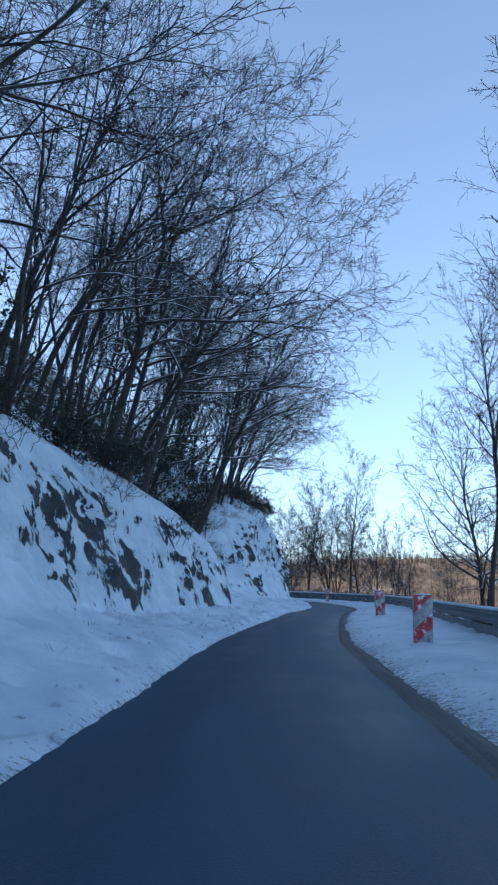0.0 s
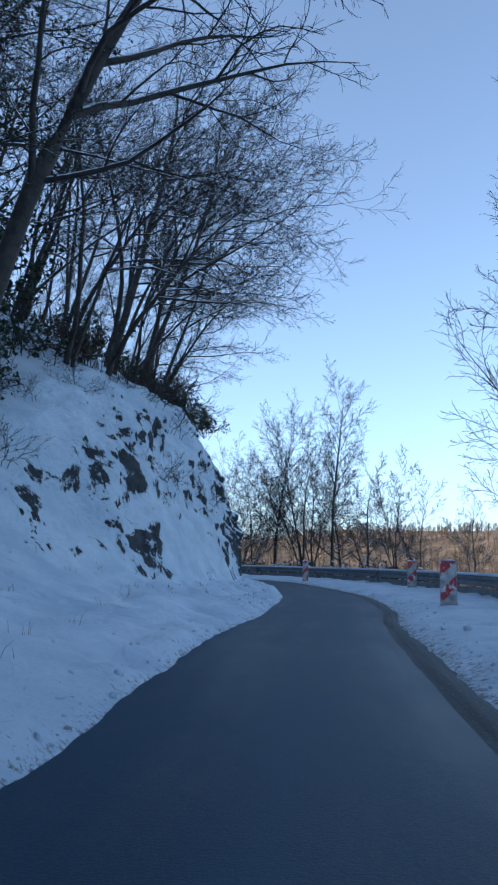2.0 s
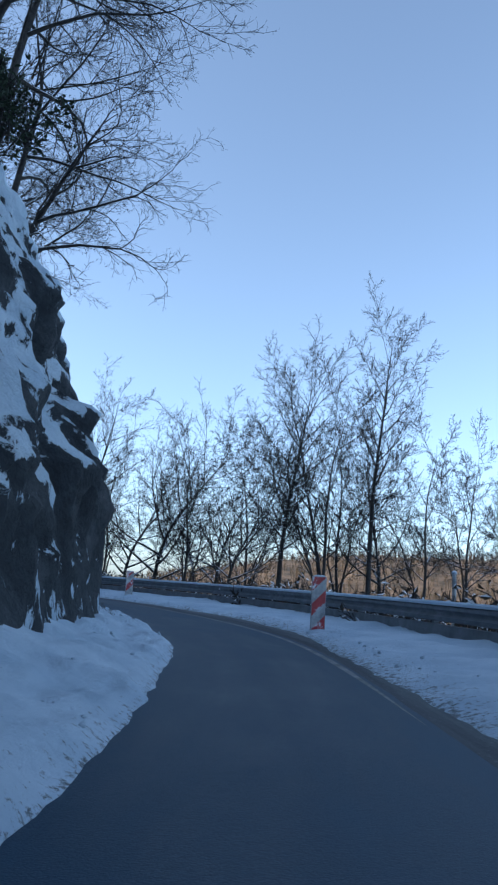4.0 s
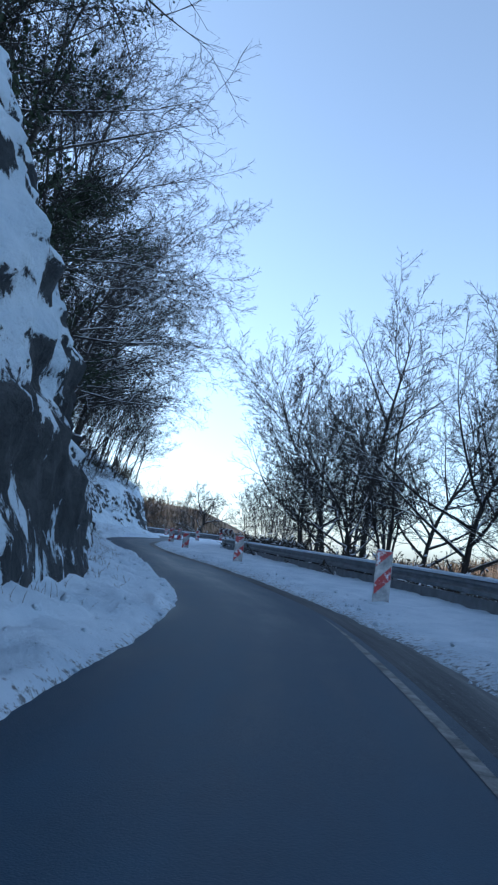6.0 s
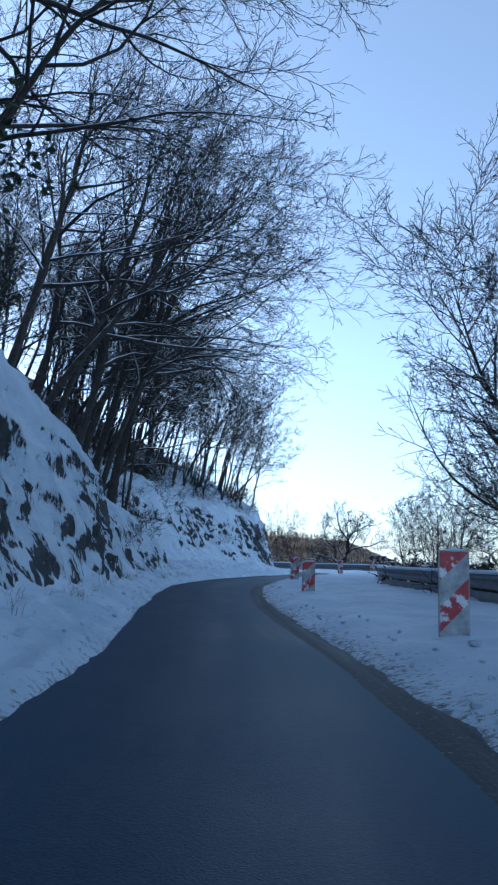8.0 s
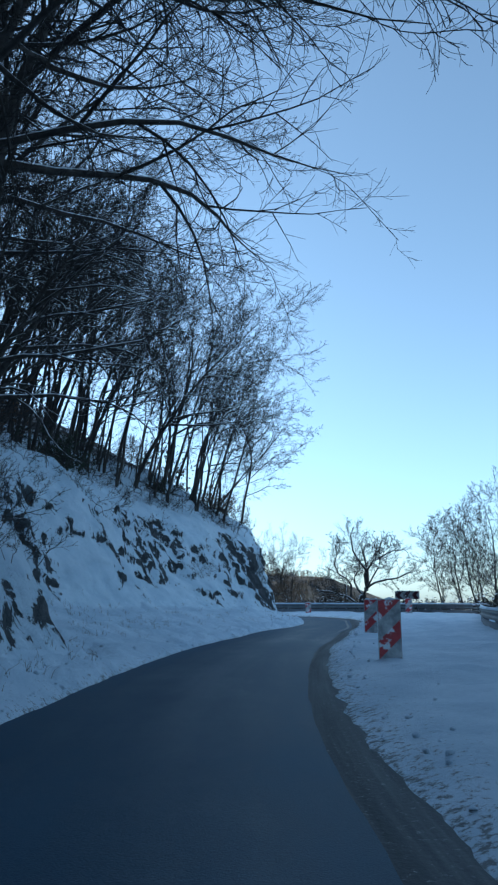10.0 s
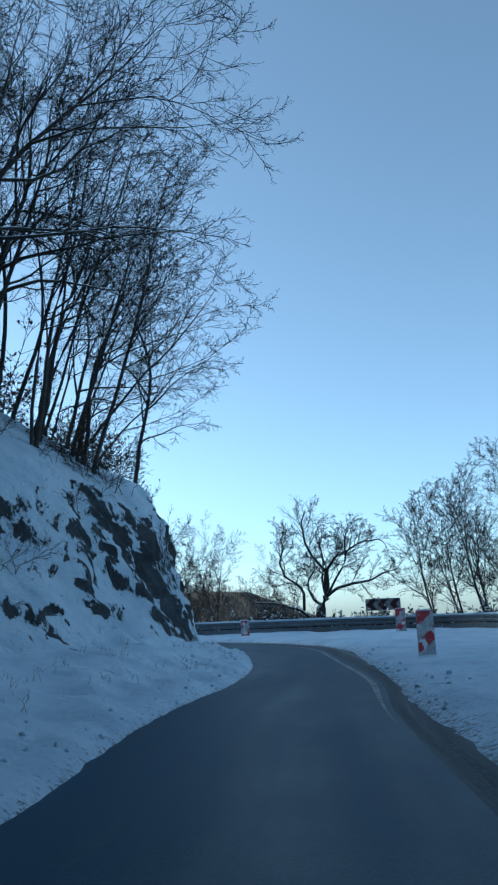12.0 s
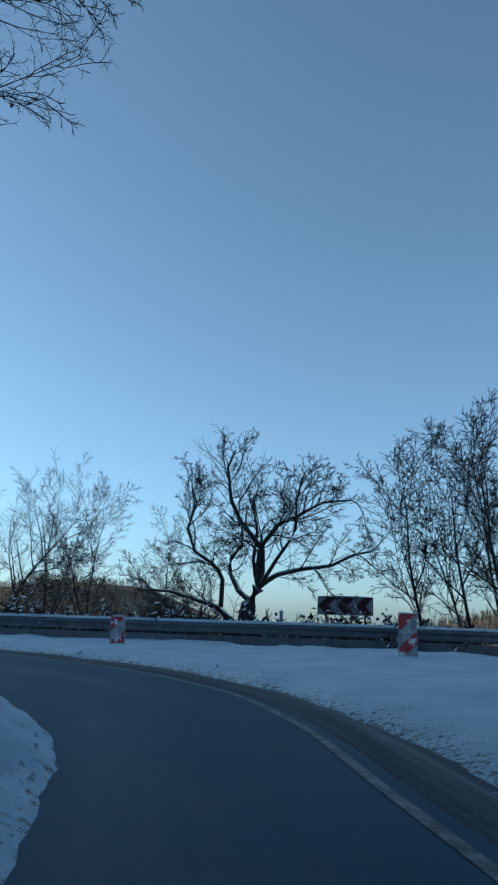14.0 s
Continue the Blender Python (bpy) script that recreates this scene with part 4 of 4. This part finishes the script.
# valley side
VALLEY_LABEL = "bare tree with fine branches on the slope below the guard rail"
right_kinds = [
    tree("valley_tree", 37, 15, 0.20, 0.02, 0.035, 22, 0.24, 56, 0.44, (10, 8, 3), 0.085, 0.032, droop=0.45, twig_radius=0.009, label=VALLEY_LABEL, foot=2),
    tree("valley_tree", 32, 17, 0.16, 0.02, 0.04, 22, 0.28, 44, 0.34, (10, 8, 3), 0.085, 0.032, droop=0.4, twig_radius=0.009, label="tall narrow bare tree beyond the guard rail", leaves=60, foot=2),
    tree("valley_tree", 33, 12, 0.15, 0.04, 0.07, 24, 0.14, 60, 0.50, (10, 8, 3), 0.085, 0.032, droop=0.45, twig_radius=0.009, label="low wide bare tree with dense twigs beyond the guard rail", foot=2),
    tree("valley_tree", 34, 10, 0.10, 0.05, 0.09, 27, 0.24, 50, 0.38, (9, 8, 3), 0.085, 0.032, stems=3, droop=0.45, twig_radius=0.009, label="many-stemmed bare tree beyond the guard rail", foot=2),
    tree("valley_tree", 35, 20, 0.17, 0.02, 0.05, 26, 0.42, 44, 0.34, (9, 7, 4), 0.09, twig_radius=0.008, label="tall bare tree with fine drooping twigs below the road", foot=2),
    tree("valley_tree", 36, 8, 0.085, 0.42, 0.06, 18, 0.25, 42, 0.46, (8, 7, 4), 0.09, stems=2, droop=0.35, twig_radius=0.010, label="slanting two-stemmed bare tree beyond the guard rail", foot=2, leaves=40),
]
#        kind, x, y, top height, turn
VALLEY = [(0, 4.3, 75.0, 14.4, 20), (1, 9.4, 74.0, 17.5, 70), (3, 12.4, 74.7, 10.5, 10), (1, 7.0, 77.0, 14.0, 200), (0, -10.0, 87.1, 15.6, 120), (2, -3.4, 78.4, 11.8, 40),
          (2, -6.5, 85.0, 11.0, 90), (2, -14.0, 92.0, 13.0, 300), (3, -16.0, 95.5, 11.5, 30), (2, -15.0, 101.0, 12.0, 160), (0, -12.5, 100.0, 12.0, 250), (3, -12.0, 90.5, 12.0, 130)]
VALLEY += [(3, -7.0, 80.5, 10.0, 15), (2, 1.5, 72.5, 9.0, 95), (3, -13.5, 87.5, 11.0, 210), (2, -9.0, 82.5, 9.0, 280), (3, -1.0, 75.0, 9.5, 330), (2, 0.2, 82.0, 10.0, 10), (3, -14.0, 105.0, 10.5, 80), (2, 16.6, 39.5, 16.0, 100), (2, 14.2, 32.0, 15.5, 300), (4, 13.2, 26.0, 23.0, 190), (4, 10.0, 2.5, 20.0, 70), (4, 17.5, 33.0, 17.5, 40), (3, 14.2, 61.7, 8.5, 60), (3, 20.0, 68.0, 8.0, 330), (2, -1.5, 88.0, 9.5, 200), (3, 25.0, 58.0, 9.0, 20), (0, 7.4, -7.0, 16.5, 40)]
VALLEY += [(5, -39.9, 135.8, 7.9, -159), (5, -38.5, 136.0, 8.3, -140), (1, -38.0, 137.5, 9.2, 140), (5, -37.0, 134.8, 9.0, -170), (3, -36.4, 137.0, 9.8, 50), (3, -35.0, 131.5, 10.6, 220), (0, -31.5, 127.0, 11.0, 90), (2, -58.0, 136.0, 8.3, 75), (3, -55.0, 137.5, 7.2, 130), (3, -62.0, 134.0, 7.5, 200), (3, -34.2, 133.5, 10.8, 250), (3, -51.5, 138.0, 5.8, 20), (3, -33.0, 138.0, 10.0, 10), (3, -49.2, 136.5, 5.0, 120), (3, 6.6, 74.0, 12.5, 45), (3, 8.2, 79.0, 12.0, 160), (2, 10.8, 79.5, 11.5, 310), (3, 2.6, 79.0, 10.5, 250), (3, 15.5, 77.0, 10.5, 100), (2, -60.5, 138.0, 8.0, 260), (3, -56.6, 137.0, 7.6, 310)]
right_tall = [max(v.co.z for part_ in kind.children for v in part_.data.vertices) for kind in right_kinds]
for k, x, y, top, turn in VALLEY:
    z = z_at(x, y)
    if 70 < y < 106:
        top *= 1.18
    plant(right_kinds[k], x, y, z - 0.2, turn, (top - z) / right_tall[k], "trees beyond the guard rail")
n = len(rail_line)
for i in range(20, n - 30, 4):
    t = unit(rail_line[i + 1] - rail_line[i])
    off = rng.uniform(2.5, 5.0)
    x, y = rail_line[i] + np.array([t[1], -t[0]]) * off
    if -15 < y:
        plant(bramble, x, y, z_at(x, y), rng.uniform(0, 360), rng.uniform(0.9, 1.6), "undergrowth")


def gnarled_oak():
    """A low crooked oak: each limb as steps of length and rise from where it leaves the trunk."""
    rng = np.random.default_rng(77)
    root = new("oak_tree")
    trunk = np.array([[[0, 0, -3.0], [0.02, 0, -0.6], [0.0, 0.03, 0.4], [0.08, 0.0, 1.1], [0.35, 0.0, 1.6]]])
    v, f = tubes([(trunk, np.array([[0.34, 0.30, 0.25, 0.23, 0.20]]), 10)])
    mesh_object("trunk", v, f, bark_mat, root, smooth=True)
    limbs = [  # start, radius, steps of (length, rise in degrees; past 90 leans to the left), turn out of the plane
        ((0.35, 1.6), 0.108, ((0.5, 75), (0.6, 95), (0.7, 130), (0.8, 122), (0.7, 105), (0.7, 95), (0.6, 75)), 10),
        ((0.38, 1.6), 0.101, ((0.7, 88), (0.6, 72), (0.7, 45), (0.7, 25), (0.8, 28), (0.8, 10)), -14),
        ((0.34, 1.6), 0.094, ((0.7, 42), (0.8, 22), (0.8, 14), (0.7, 22), (0.6, 8)), 20),
        ((0.15, 1.2), 0.094, ((0.5, 140), (0.6, 118), (0.5, 100), (0.5, 60), (0.6, 100)), 30),
        ((-0.05, 0.1), 0.108, ((0.6, 128), (0.6, 148), (0.8, 156), (0.7, 165), (0.8, 178)), -10),
        ((-0.75, 1.0), 0.079, ((0.8, 95), (0.6, 130), (0.6, 142), (0.7, 105), (0.8, 80), (0.6, 110)), -6),
        ((0.36, 1.58), 0.075, ((0.9, 98), (0.9, 82), (0.8, 98), (0.7, 72)), 28),
        ((0.36, 1.58), 0.070, ((1.0, 50), (1.0, 60), (0.8, 82), (0.7, 70)), -22)]
    points, radii = [], []
    for (x, z), r, steps, out in limbs:
        p = [np.array([x, 0.0, z])]
        for step, rise in steps:
            a = radians(rise + rng.uniform(-8, 8))
            p.append(p[-1] + step * np.array([math.cos(a), math.tan(radians(out)) * 0.6 + rng.uniform(-0.25, 0.25), math.sin(a)]))
        p = smooth_curve(np.array(p), 0.3)
        pick = np.linspace(0, len(p) - 1, 9).round().astype(int)
        points.append(p[pick])
        radii.append(r * np.linspace(1, 0.3, 9))
    l1, r1 = np.array(points), np.array(radii)
    more, more_r = shoots(rng, l1, r1, 10, 0.25, 55, 0.55, 9, 0.24, 0.03, 0.2)
    finish_tree(rng, root, np.concatenate([l1, more]), np.concatenate([r1, more_r]), (9, 7, 4), 0.20, 0.03, 0.006, 20)
    return tagged(root, "gnarled low oak with crooked bare limbs beyond the guard rail", "tree")


set_at(gnarled_oak(), -45.7, 132.7, 0.15, 14, 1.1)

# low brush close behind the guard rail, thickest round the bend
brush_mat = snowy("snow_laden_leaf", [(0.3, (0.02, 0.018, 0.012)), (0.7, (0.06, 0.048, 0.03))], 0.15, 0.5, 1.0, 4.0, 0.01)
brush = bush("low_brush", 54, 1.0, brush_mat, "low brush laden with snow behind the guard rail", 16, 420, 0.045)
rngb = np.random.default_rng(31)
outward = np.gradient(rail_line, axis=0)
outward = np.stack([outward[:, 1], -outward[:, 0]], 1) / np.linalg.norm(outward, axis=1)[:, None]
i = int(np.argmin(np.abs(rail_line[:, 1] - 44)))
while i < len(rail_line) and rail_line[i, 0] > -56:
    x, y = rail_line[i] + outward[i] * rngb.uniform(2.2, 2.8)
    z = z_at(x, y)
    plant(brush, x, y, z - 0.1, rngb.uniform(0, 360), (rngb.uniform(1.4, 1.75) - z) / 0.98, "brush behind the guard rail")
    i += int(rngb.integers(1, 4)) if rail_line[i, 1] > 112 else int(rngb.integers(5, 11))

# far woods on the sunlit hills
rngf = np.random.default_rng(9)
fx, fy = np.r_[rngf.uniform(-260, 560, 4600), rngf.uniform(-760, -380, 3000)], np.r_[rngf.uniform(560, 1000, 4600), rngf.uniform(520, 900, 3000)]
fz = np.array([z_at(x, y) for x, y in zip(fx, fy)])
keep = fz > -24
fx, fy, fz = fx[keep], fy[keep], fz[keep]
m = len(fx)
foot = np.stack([fx, fy, fz], -1)
tall = rngf.uniform(4, 9, m) * (1 + 0.5 * lumpy(foot * (1, 1, 0), 0.02, 3))
trunk_p = np.stack([foot - (0, 0, 1), foot + np.stack([rngf.normal(0, 0.6, m), rngf.normal(0, 0.6, m), tall], -1)], 1)
spread_r = np.stack([np.full(m, 0.35), np.full(m, 0.08)], 1)
boughs = shoots(rngf, trunk_p, spread_r, 7, 0.25, 42, 0.5, 2, 0.1, 0.05, 0.3)[0]
v, f = tubes([(trunk_p, spread_r, 3), (boughs, np.tile([0.22, 0.06], (len(boughs), 1)), 3)])
woods_mat, nt, b = material("far_bare_woods", 0.9)
info = nt.nodes.new("ShaderNodeNewGeometry")
nt.links.new(ramp(nt, info.outputs["Random Per Island"], [(0.0, (0.05, 0.04, 0.022)), (0.5, (0.21, 0.145, 0.09)), (0.8, (0.13, 0.085, 0.055)), (1.0, (0.06, 0.07, 0.03))]), b.inputs["Base Color"])
tagged(mesh_object("far_woods", v, f, woods_mat), "bare brown woods on the sunlit hills across the valley", "woods", kind="stuff")


# ---- guard rail ----
def sweep(name, line, z0, section, mat, parent=None, label=""):
    """A closed section (offset to the right, height) swept along a line."""
    t = np.gradient(line, axis=0)
    t /= np.linalg.norm(t, axis=1)[:, None]
    r = np.stack([t[:, 1], -t[:, 0]], -1)
    s = np.array(section)
    v = np.concatenate([line[:, None] + r[:, None] * s[None, :, :1], np.broadcast_to(z0 + s[None, :, 1:], (len(line), len(s), 1))], -1)
    n, k = len(line), len(s)
    i, j = np.meshgrid(np.arange(n - 1), np.arange(k), indexing="ij")
    f = np.stack([i * k + j, i * k + (j + 1) % k, (i + 1) * k + (j + 1) % k, (i + 1) * k + j], -1).reshape(-1, 4)
    caps = [tuple(range(k))[::-1], tuple((n - 1) * k + c for c in range(k))]
    return mesh_object(name, v.reshape(-1, 3), [tuple(q) for q in f.tolist()] + caps, mat, parent, label)


rail = tagged(new("guard_rail"), "long galvanised steel guard rail capped with snow", "guard rail", kind="structure")
W_BEAM = [(0.00, 0.0), (-0.07, 0.03), (-0.08, 0.09), (-0.02, 0.13), (-0.02, 0.18), (-0.08, 0.22), (-0.07, 0.28), (0.0, 0.31), (0.012, 0.31), (-0.05, 0.27), (-0.06, 0.23), (0.0, 0.185), (0.0, 0.125), (-0.06, 0.085), (-0.05, 0.035), (0.012, 0.0)]
LOWER_PLATE = [(0.0, 0.0), (-0.03, 0.012), (-0.035, 0.12), (-0.03, 0.235), (0.0, 0.25), (0.008, 0.235), (-0.02, 0.22), (-0.025, 0.12), (-0.02, 0.03), (0.008, 0.012)]
RAIL_Z = 0.48
seg = 8
for a0 in range(0, len(rail_line) - seg, seg):
    piece = rail_line[a0 : a0 + seg + 1]
    if piece[0][1] < -26:
        continue
    sweep("beam", piece, RAIL_Z, W_BEAM, steel_mat, rail)
    sweep("lower_plate", piece, RAIL_Z - 0.30, LOWER_PLATE, steel_mat, rail, "flat steel plate under the beam")
    p, d = piece[0], unit(piece[1] - piece[0])
    bm = bmesh.new()
    bmesh.ops.create_cube(bm, size=1, matrix=pose(p[0] + d[1] * 0.09, p[1] - d[0] * 0.09, 0.2, 0, 0, math.degrees(math.atan2(d[1], d[0]))) @ Matrix.Diagonal((0.06, 0.12, 1.1, 1)))
    part("post", bm, steel_mat, rail)
    cap = [(-0.09, 0.305), (-0.085, 0.35), (-0.04, 0.385), (0.02, 0.38), (0.05, 0.34), (0.04, 0.305)]
    sweep("snow_cap", piece, RAIL_Z, cap, snow_mat, rail, "snow lying on the rail")


# ---- guide beacons ----
def beacon(width, height):
    root = new("guide_beacon")
    bm = bmesh.new()
    bmesh.ops.create_cube(bm, size=1, matrix=Matrix.Translation((0, 0, height / 2)) @ Matrix.Diagonal((width, 0.03, height, 1)))
    bmesh.ops.bevel(bm, geom=bm.edges[:], offset=0.006, segments=2, affect="EDGES")
    panel = part("panel", bm, white_mat, root, "white reflective panel")
    side, rise = width / 2 - 0.012, width * 0.9
    for low, high in ((0.95, 0.0), (2.55, 1.78), (4.2, 3.4)):
        lo, hi, top = height - low * width, height - high * width, height - 0.015
        if lo + rise < 0.05:
            continue
        pts = [(-side, max(lo, 0.01)), (side, min(lo + rise, top - 0.01)), (side, min(hi + rise, top)), (-side, min(max(hi, 0.02), top))]
        bm = bmesh.new()
        front = [bm.verts.new((x, -0.019, max(z, 0.01))) for x, z in pts]
        back = [bm.verts.new((x, -0.0145, max(z, 0.01))) for x, z in pts]
        bm.faces.new(front)
        bm.faces.new(back[::-1])
        for i in range(4):
            bm.faces.new((front[i], back[i], back[(i + 1) % 4], front[(i + 1) % 4]))
        part("stripe", bm, red_mat, panel, "red reflective slanting stripe")
    bm = bmesh.new()
    bmesh.ops.create_cone(bm, cap_ends=True, segments=12, radius1=0.03, radius2=0.03, depth=height + 0.5, matrix=Matrix.Translation((-width * 0.2, 0.05, height / 2 - 0.25)))
    part("post", bm, steel_mat, root)
    bm = bmesh.new()
    bmesh.ops.create_icosphere(bm, subdivisions=2, radius=1, matrix=Matrix.Translation((0, 0, height)) @ Matrix.Diagonal((width * 0.46, 0.022, 0.022, 1)))
    for v in bm.verts:
        v.co.z += 0.03 * noise.noise(v.co * 14) * (v.co.z > height)
    part("snow_cap", bm, snow_mat, root, "small cap of snow")
    bm = bmesh.new()
    bmesh.ops.create_icosphere(bm, subdivisions=3, radius=1, matrix=Matrix.Translation((0, 0, 0)) @ Matrix.Diagonal((width * 0.75, 0.2, 0.07, 1)))
    for v in bm.verts:
        v.co += Vector((1, 1, 1)) * 0.03 * noise.noise(v.co * 4)
    part("snow_mound", bm, snow_mat, root, "snow drifted round its foot")
    return tagged(root, "red and white striped guide panel standing in the snow", "road marker", group="guide panels along the road")


from mathutils.bvhtree import BVHTree
bank_tree = BVHTree.FromPolygons([tuple(v.co) for v in verge_right.data.vertices], [tuple(p.vertices) for p in verge_right.data.polygons])


def bank_height(x, y):
    hit = bank_tree.ray_cast(Vector((x, y, 5)), Vector((0, 0, -1)))[0]
    return hit.z if hit else 0.1


BEACONS = [(3.6, -4.8, 1.1, 0.38), (4.75, 10.4, 1.1, 0.36), (6.3, 23.4, 1.17, 0.37), (7.9, 34.6, 1.2, 0.34), (4.9, 46.3, 1.2, 0.31), (-1.8, 62.2, 1.15, 0.32), (-10.2, 73.0, 1.1, 0.34), (-17.3, 81.3, 0.95, 0.33),
           (-24.12, 91.06, 1.1, 0.35), (-28.6, 99.5, 1.1, 0.35), (-33.7, 111.3, 1.1, 0.36), (-39.4, 126.8, 1.18, 0.42), (-47.2, 127.4, 0.9, 0.40)]
for x, y, top, wide in BEACONS:
    i = int(np.argmin(np.hypot(middle[:, 0] - x, middle[:, 1] - y)))
    turn = math.degrees(math.atan2(along[i][1], along[i][0])) - 90
    if y > 120:
        turn = 21
    z = bank_height(x, y) - 0.03
    set_at(beacon(wide, top - z), x, y, z, turn)


# ---- chevron board ----
def chevron_board(width, height):
    root = new("chevron_sign")
    bm = bmesh.new()
    bmesh.ops.create_cube(bm, size=1, matrix=Matrix.Diagonal((width, 0.03, height, 1)))
    bmesh.ops.bevel(bm, geom=bm.edges[:], offset=0.006, segments=2, affect="EDGES")
    board = part("board", bm, white_mat, root, "white board")
    pitch = width / 3.0
    for k in range(3):
        x0 = -width / 2 + 0.04 + k * pitch
        h, w = height / 2 - 0.02, pitch * 0.52
        for sgn in (1,):
            pts = [(x0, 0), (x0 + pitch * 0.42, h), (x0 + pitch * 0.42 + w, h), (x0 + w, 0), (x0 + pitch * 0.42 + w, -h), (x0 + pitch * 0.42, -h)]
            pts = [(min(px, width / 2 - 0.02), pz) for px, pz in pts]
            bm = bmesh.new()
            fr = [bm.verts.new((px, -0.0195, pz)) for px, pz in pts]
            bk = [bm.verts.new((px, -0.0145, pz)) for px, pz in pts]
            bm.faces.new((fr[0], fr[3], fr[2], fr[1]))
            bm.faces.new((fr[0], fr[5], fr[4], fr[3]))
            for i in range(6):
                bm.faces.new((fr[i], fr[(i + 1) % 6], bk[(i + 1) % 6], bk[i]))
            part("chevron", bm, chevron_mat, board, "red arrow pointing into the bend")
    for sx in (-0.35, 0.35):
        bm = bmesh.new()
        bmesh.ops.create_cone(bm, cap_ends=True, segments=12, radius1=0.035, radius2=0.035, depth=4.6, matrix=Matrix.Translation((sx * width, 0.055, -2.3 + height / 2)))
        part("post", bm, steel_mat, root)
    bm = bmesh.new()
    bmesh.ops.create_icosphere(bm, subdivisions=2, radius=1, matrix=Matrix.Translation((0, 0, height / 2)) @ Matrix.Diagonal((width * 0.48, 0.05, 0.03, 1)))
    part("snow_cap", bm, snow_mat, root)
    return tagged(root, "red and white chevron board behind the guard rail", "road sign")


set_at(chevron_board(1.85, 0.6), -42.9, 134.6, 1.42, 10)


# ---- marker posts behind the rail ----
def marker_post(height):
    root = new("marker_post")
    bm = bmesh.new()
    bmesh.ops.create_cone(bm, cap_ends=True, segments=10, radius1=0.06, radius2=0.05, depth=height + 0.6, matrix=Matrix.Translation((0, 0, height / 2 - 0.3)))
    bmesh.ops.create_cone(bm, cap_ends=True, segments=10, radius1=0.05, radius2=0.008, depth=0.14, matrix=Matrix.Translation((0, 0, height + 0.07)))
    part("post", bm, white_mat, root)
    bm = bmesh.new()
    bmesh.ops.create_icosphere(bm, subdivisions=2, radius=0.075, matrix=Matrix.Translation((0, 0, height + 0.05)) @ Matrix.Diagonal((1, 1, 0.7, 1)))
    part("snow_cap", bm, snow_mat, root)
    return tagged(root, "slim white marker post with a cap of snow", "marker post", group="marker posts")


for x, y, top in ((8.6, 50.5, 1.5), (-44.3, 132.2, 1.1), (-22.6, 97.0, 1.15)):
    z = z_at(x, y)
    set_at(marker_post(top - z), x, y, z)


# ---- loose clods of ploughed snow, dry grass ----
rngc = np.random.default_rng(21)
bm = bmesh.new()
bmesh.ops.create_icosphere(bm, subdivisions=1, radius=1.0)
ball_v = np.array([v.co[:] for v in bm.verts])
ball_f = np.array([[v.index for v in f.verts] for f in bm.faces])
bm.free()
left_tree = BVHTree.FromPolygons([tuple(v.co) for v in verge_left.data.vertices], [tuple(p.vertices) for p in verge_left.data.polygons])
vs, fs, count = [], [], 0
for k in range(1100):
    i = int(rngc.integers(at_y(-22), len(edges) - 30))
    right = rngc.random() < 0.55
    off = abs(rngc.normal(0, 0.45)) + (0.35 if right else 0.03)
    p = right_edge[i] - leftward[i] * off if right else left_edge[i] + leftward[i] * off
    hit = (bank_tree if right else left_tree).ray_cast(Vector((p[0], p[1], 4)), Vector((0, 0, -1)))[0]
    if hit is None:
        continue
    r = rngc.uniform(0.01, 0.035) * (1.8 if rngc.random() < 0.05 else 1)
    v = ball_v * r * rngc.uniform(0.7, 1.3, 3) + rngc.normal(size=ball_v.shape) * r * 0.28 + np.array([p[0], p[1], hit.z + r * 0.25])
    vs.append(v)
    fs.append(ball_f + count)
    count += len(ball_v)
tagged(mesh_object("snow_clods", np.concatenate(vs), np.concatenate(fs), snow_mat, smooth=True), "small clods of ploughed snow along the road", "snow", kind="stuff")

blades_p, blades_r = [], []
for k in range(620):
    i = int(rngc.integers(at_y(44), at_y(82)) if k < 170 else rngc.integers(at_y(84), at_y(113)) if k < 470 else rngc.integers(at_y(-16), at_y(36)))
    off = slope_at["verge"][i] * rngc.uniform(0.55, 1.05) if k < 170 else reach_l[i] * rngc.uniform(0.2, 0.98)
    p = left_edge[i] + leftward[i] * off
    hit = left_tree.ray_cast(Vector((p[0], p[1], 4)), Vector((0, 0, -1)))[0]
    if hit is None:
        continue
    for _ in range(5):
        tilt = rngc.normal(0, 0.35, 2)
        h = rngc.uniform(0.04, 0.17)
        a0 = np.array([p[0], p[1], hit.z - 0.03]) + np.r_[rngc.normal(0, 0.06, 2), 0]
        blades_p.append([a0, a0 + np.array([tilt[0] * h * 0.4, tilt[1] * h * 0.4, h * 0.6]), a0 + np.array([tilt[0] * h * 1.2, tilt[1] * h * 1.2, h])])
        blades_r.append([0.003, 0.002, 0.001])
v, f = tubes([(np.array(blades_p), np.array(blades_r), 3)])
tagged(mesh_object("dry_grass", v, f, grass_mat), "withered grass stalks sticking out of the snow", "grass", kind="stuff")
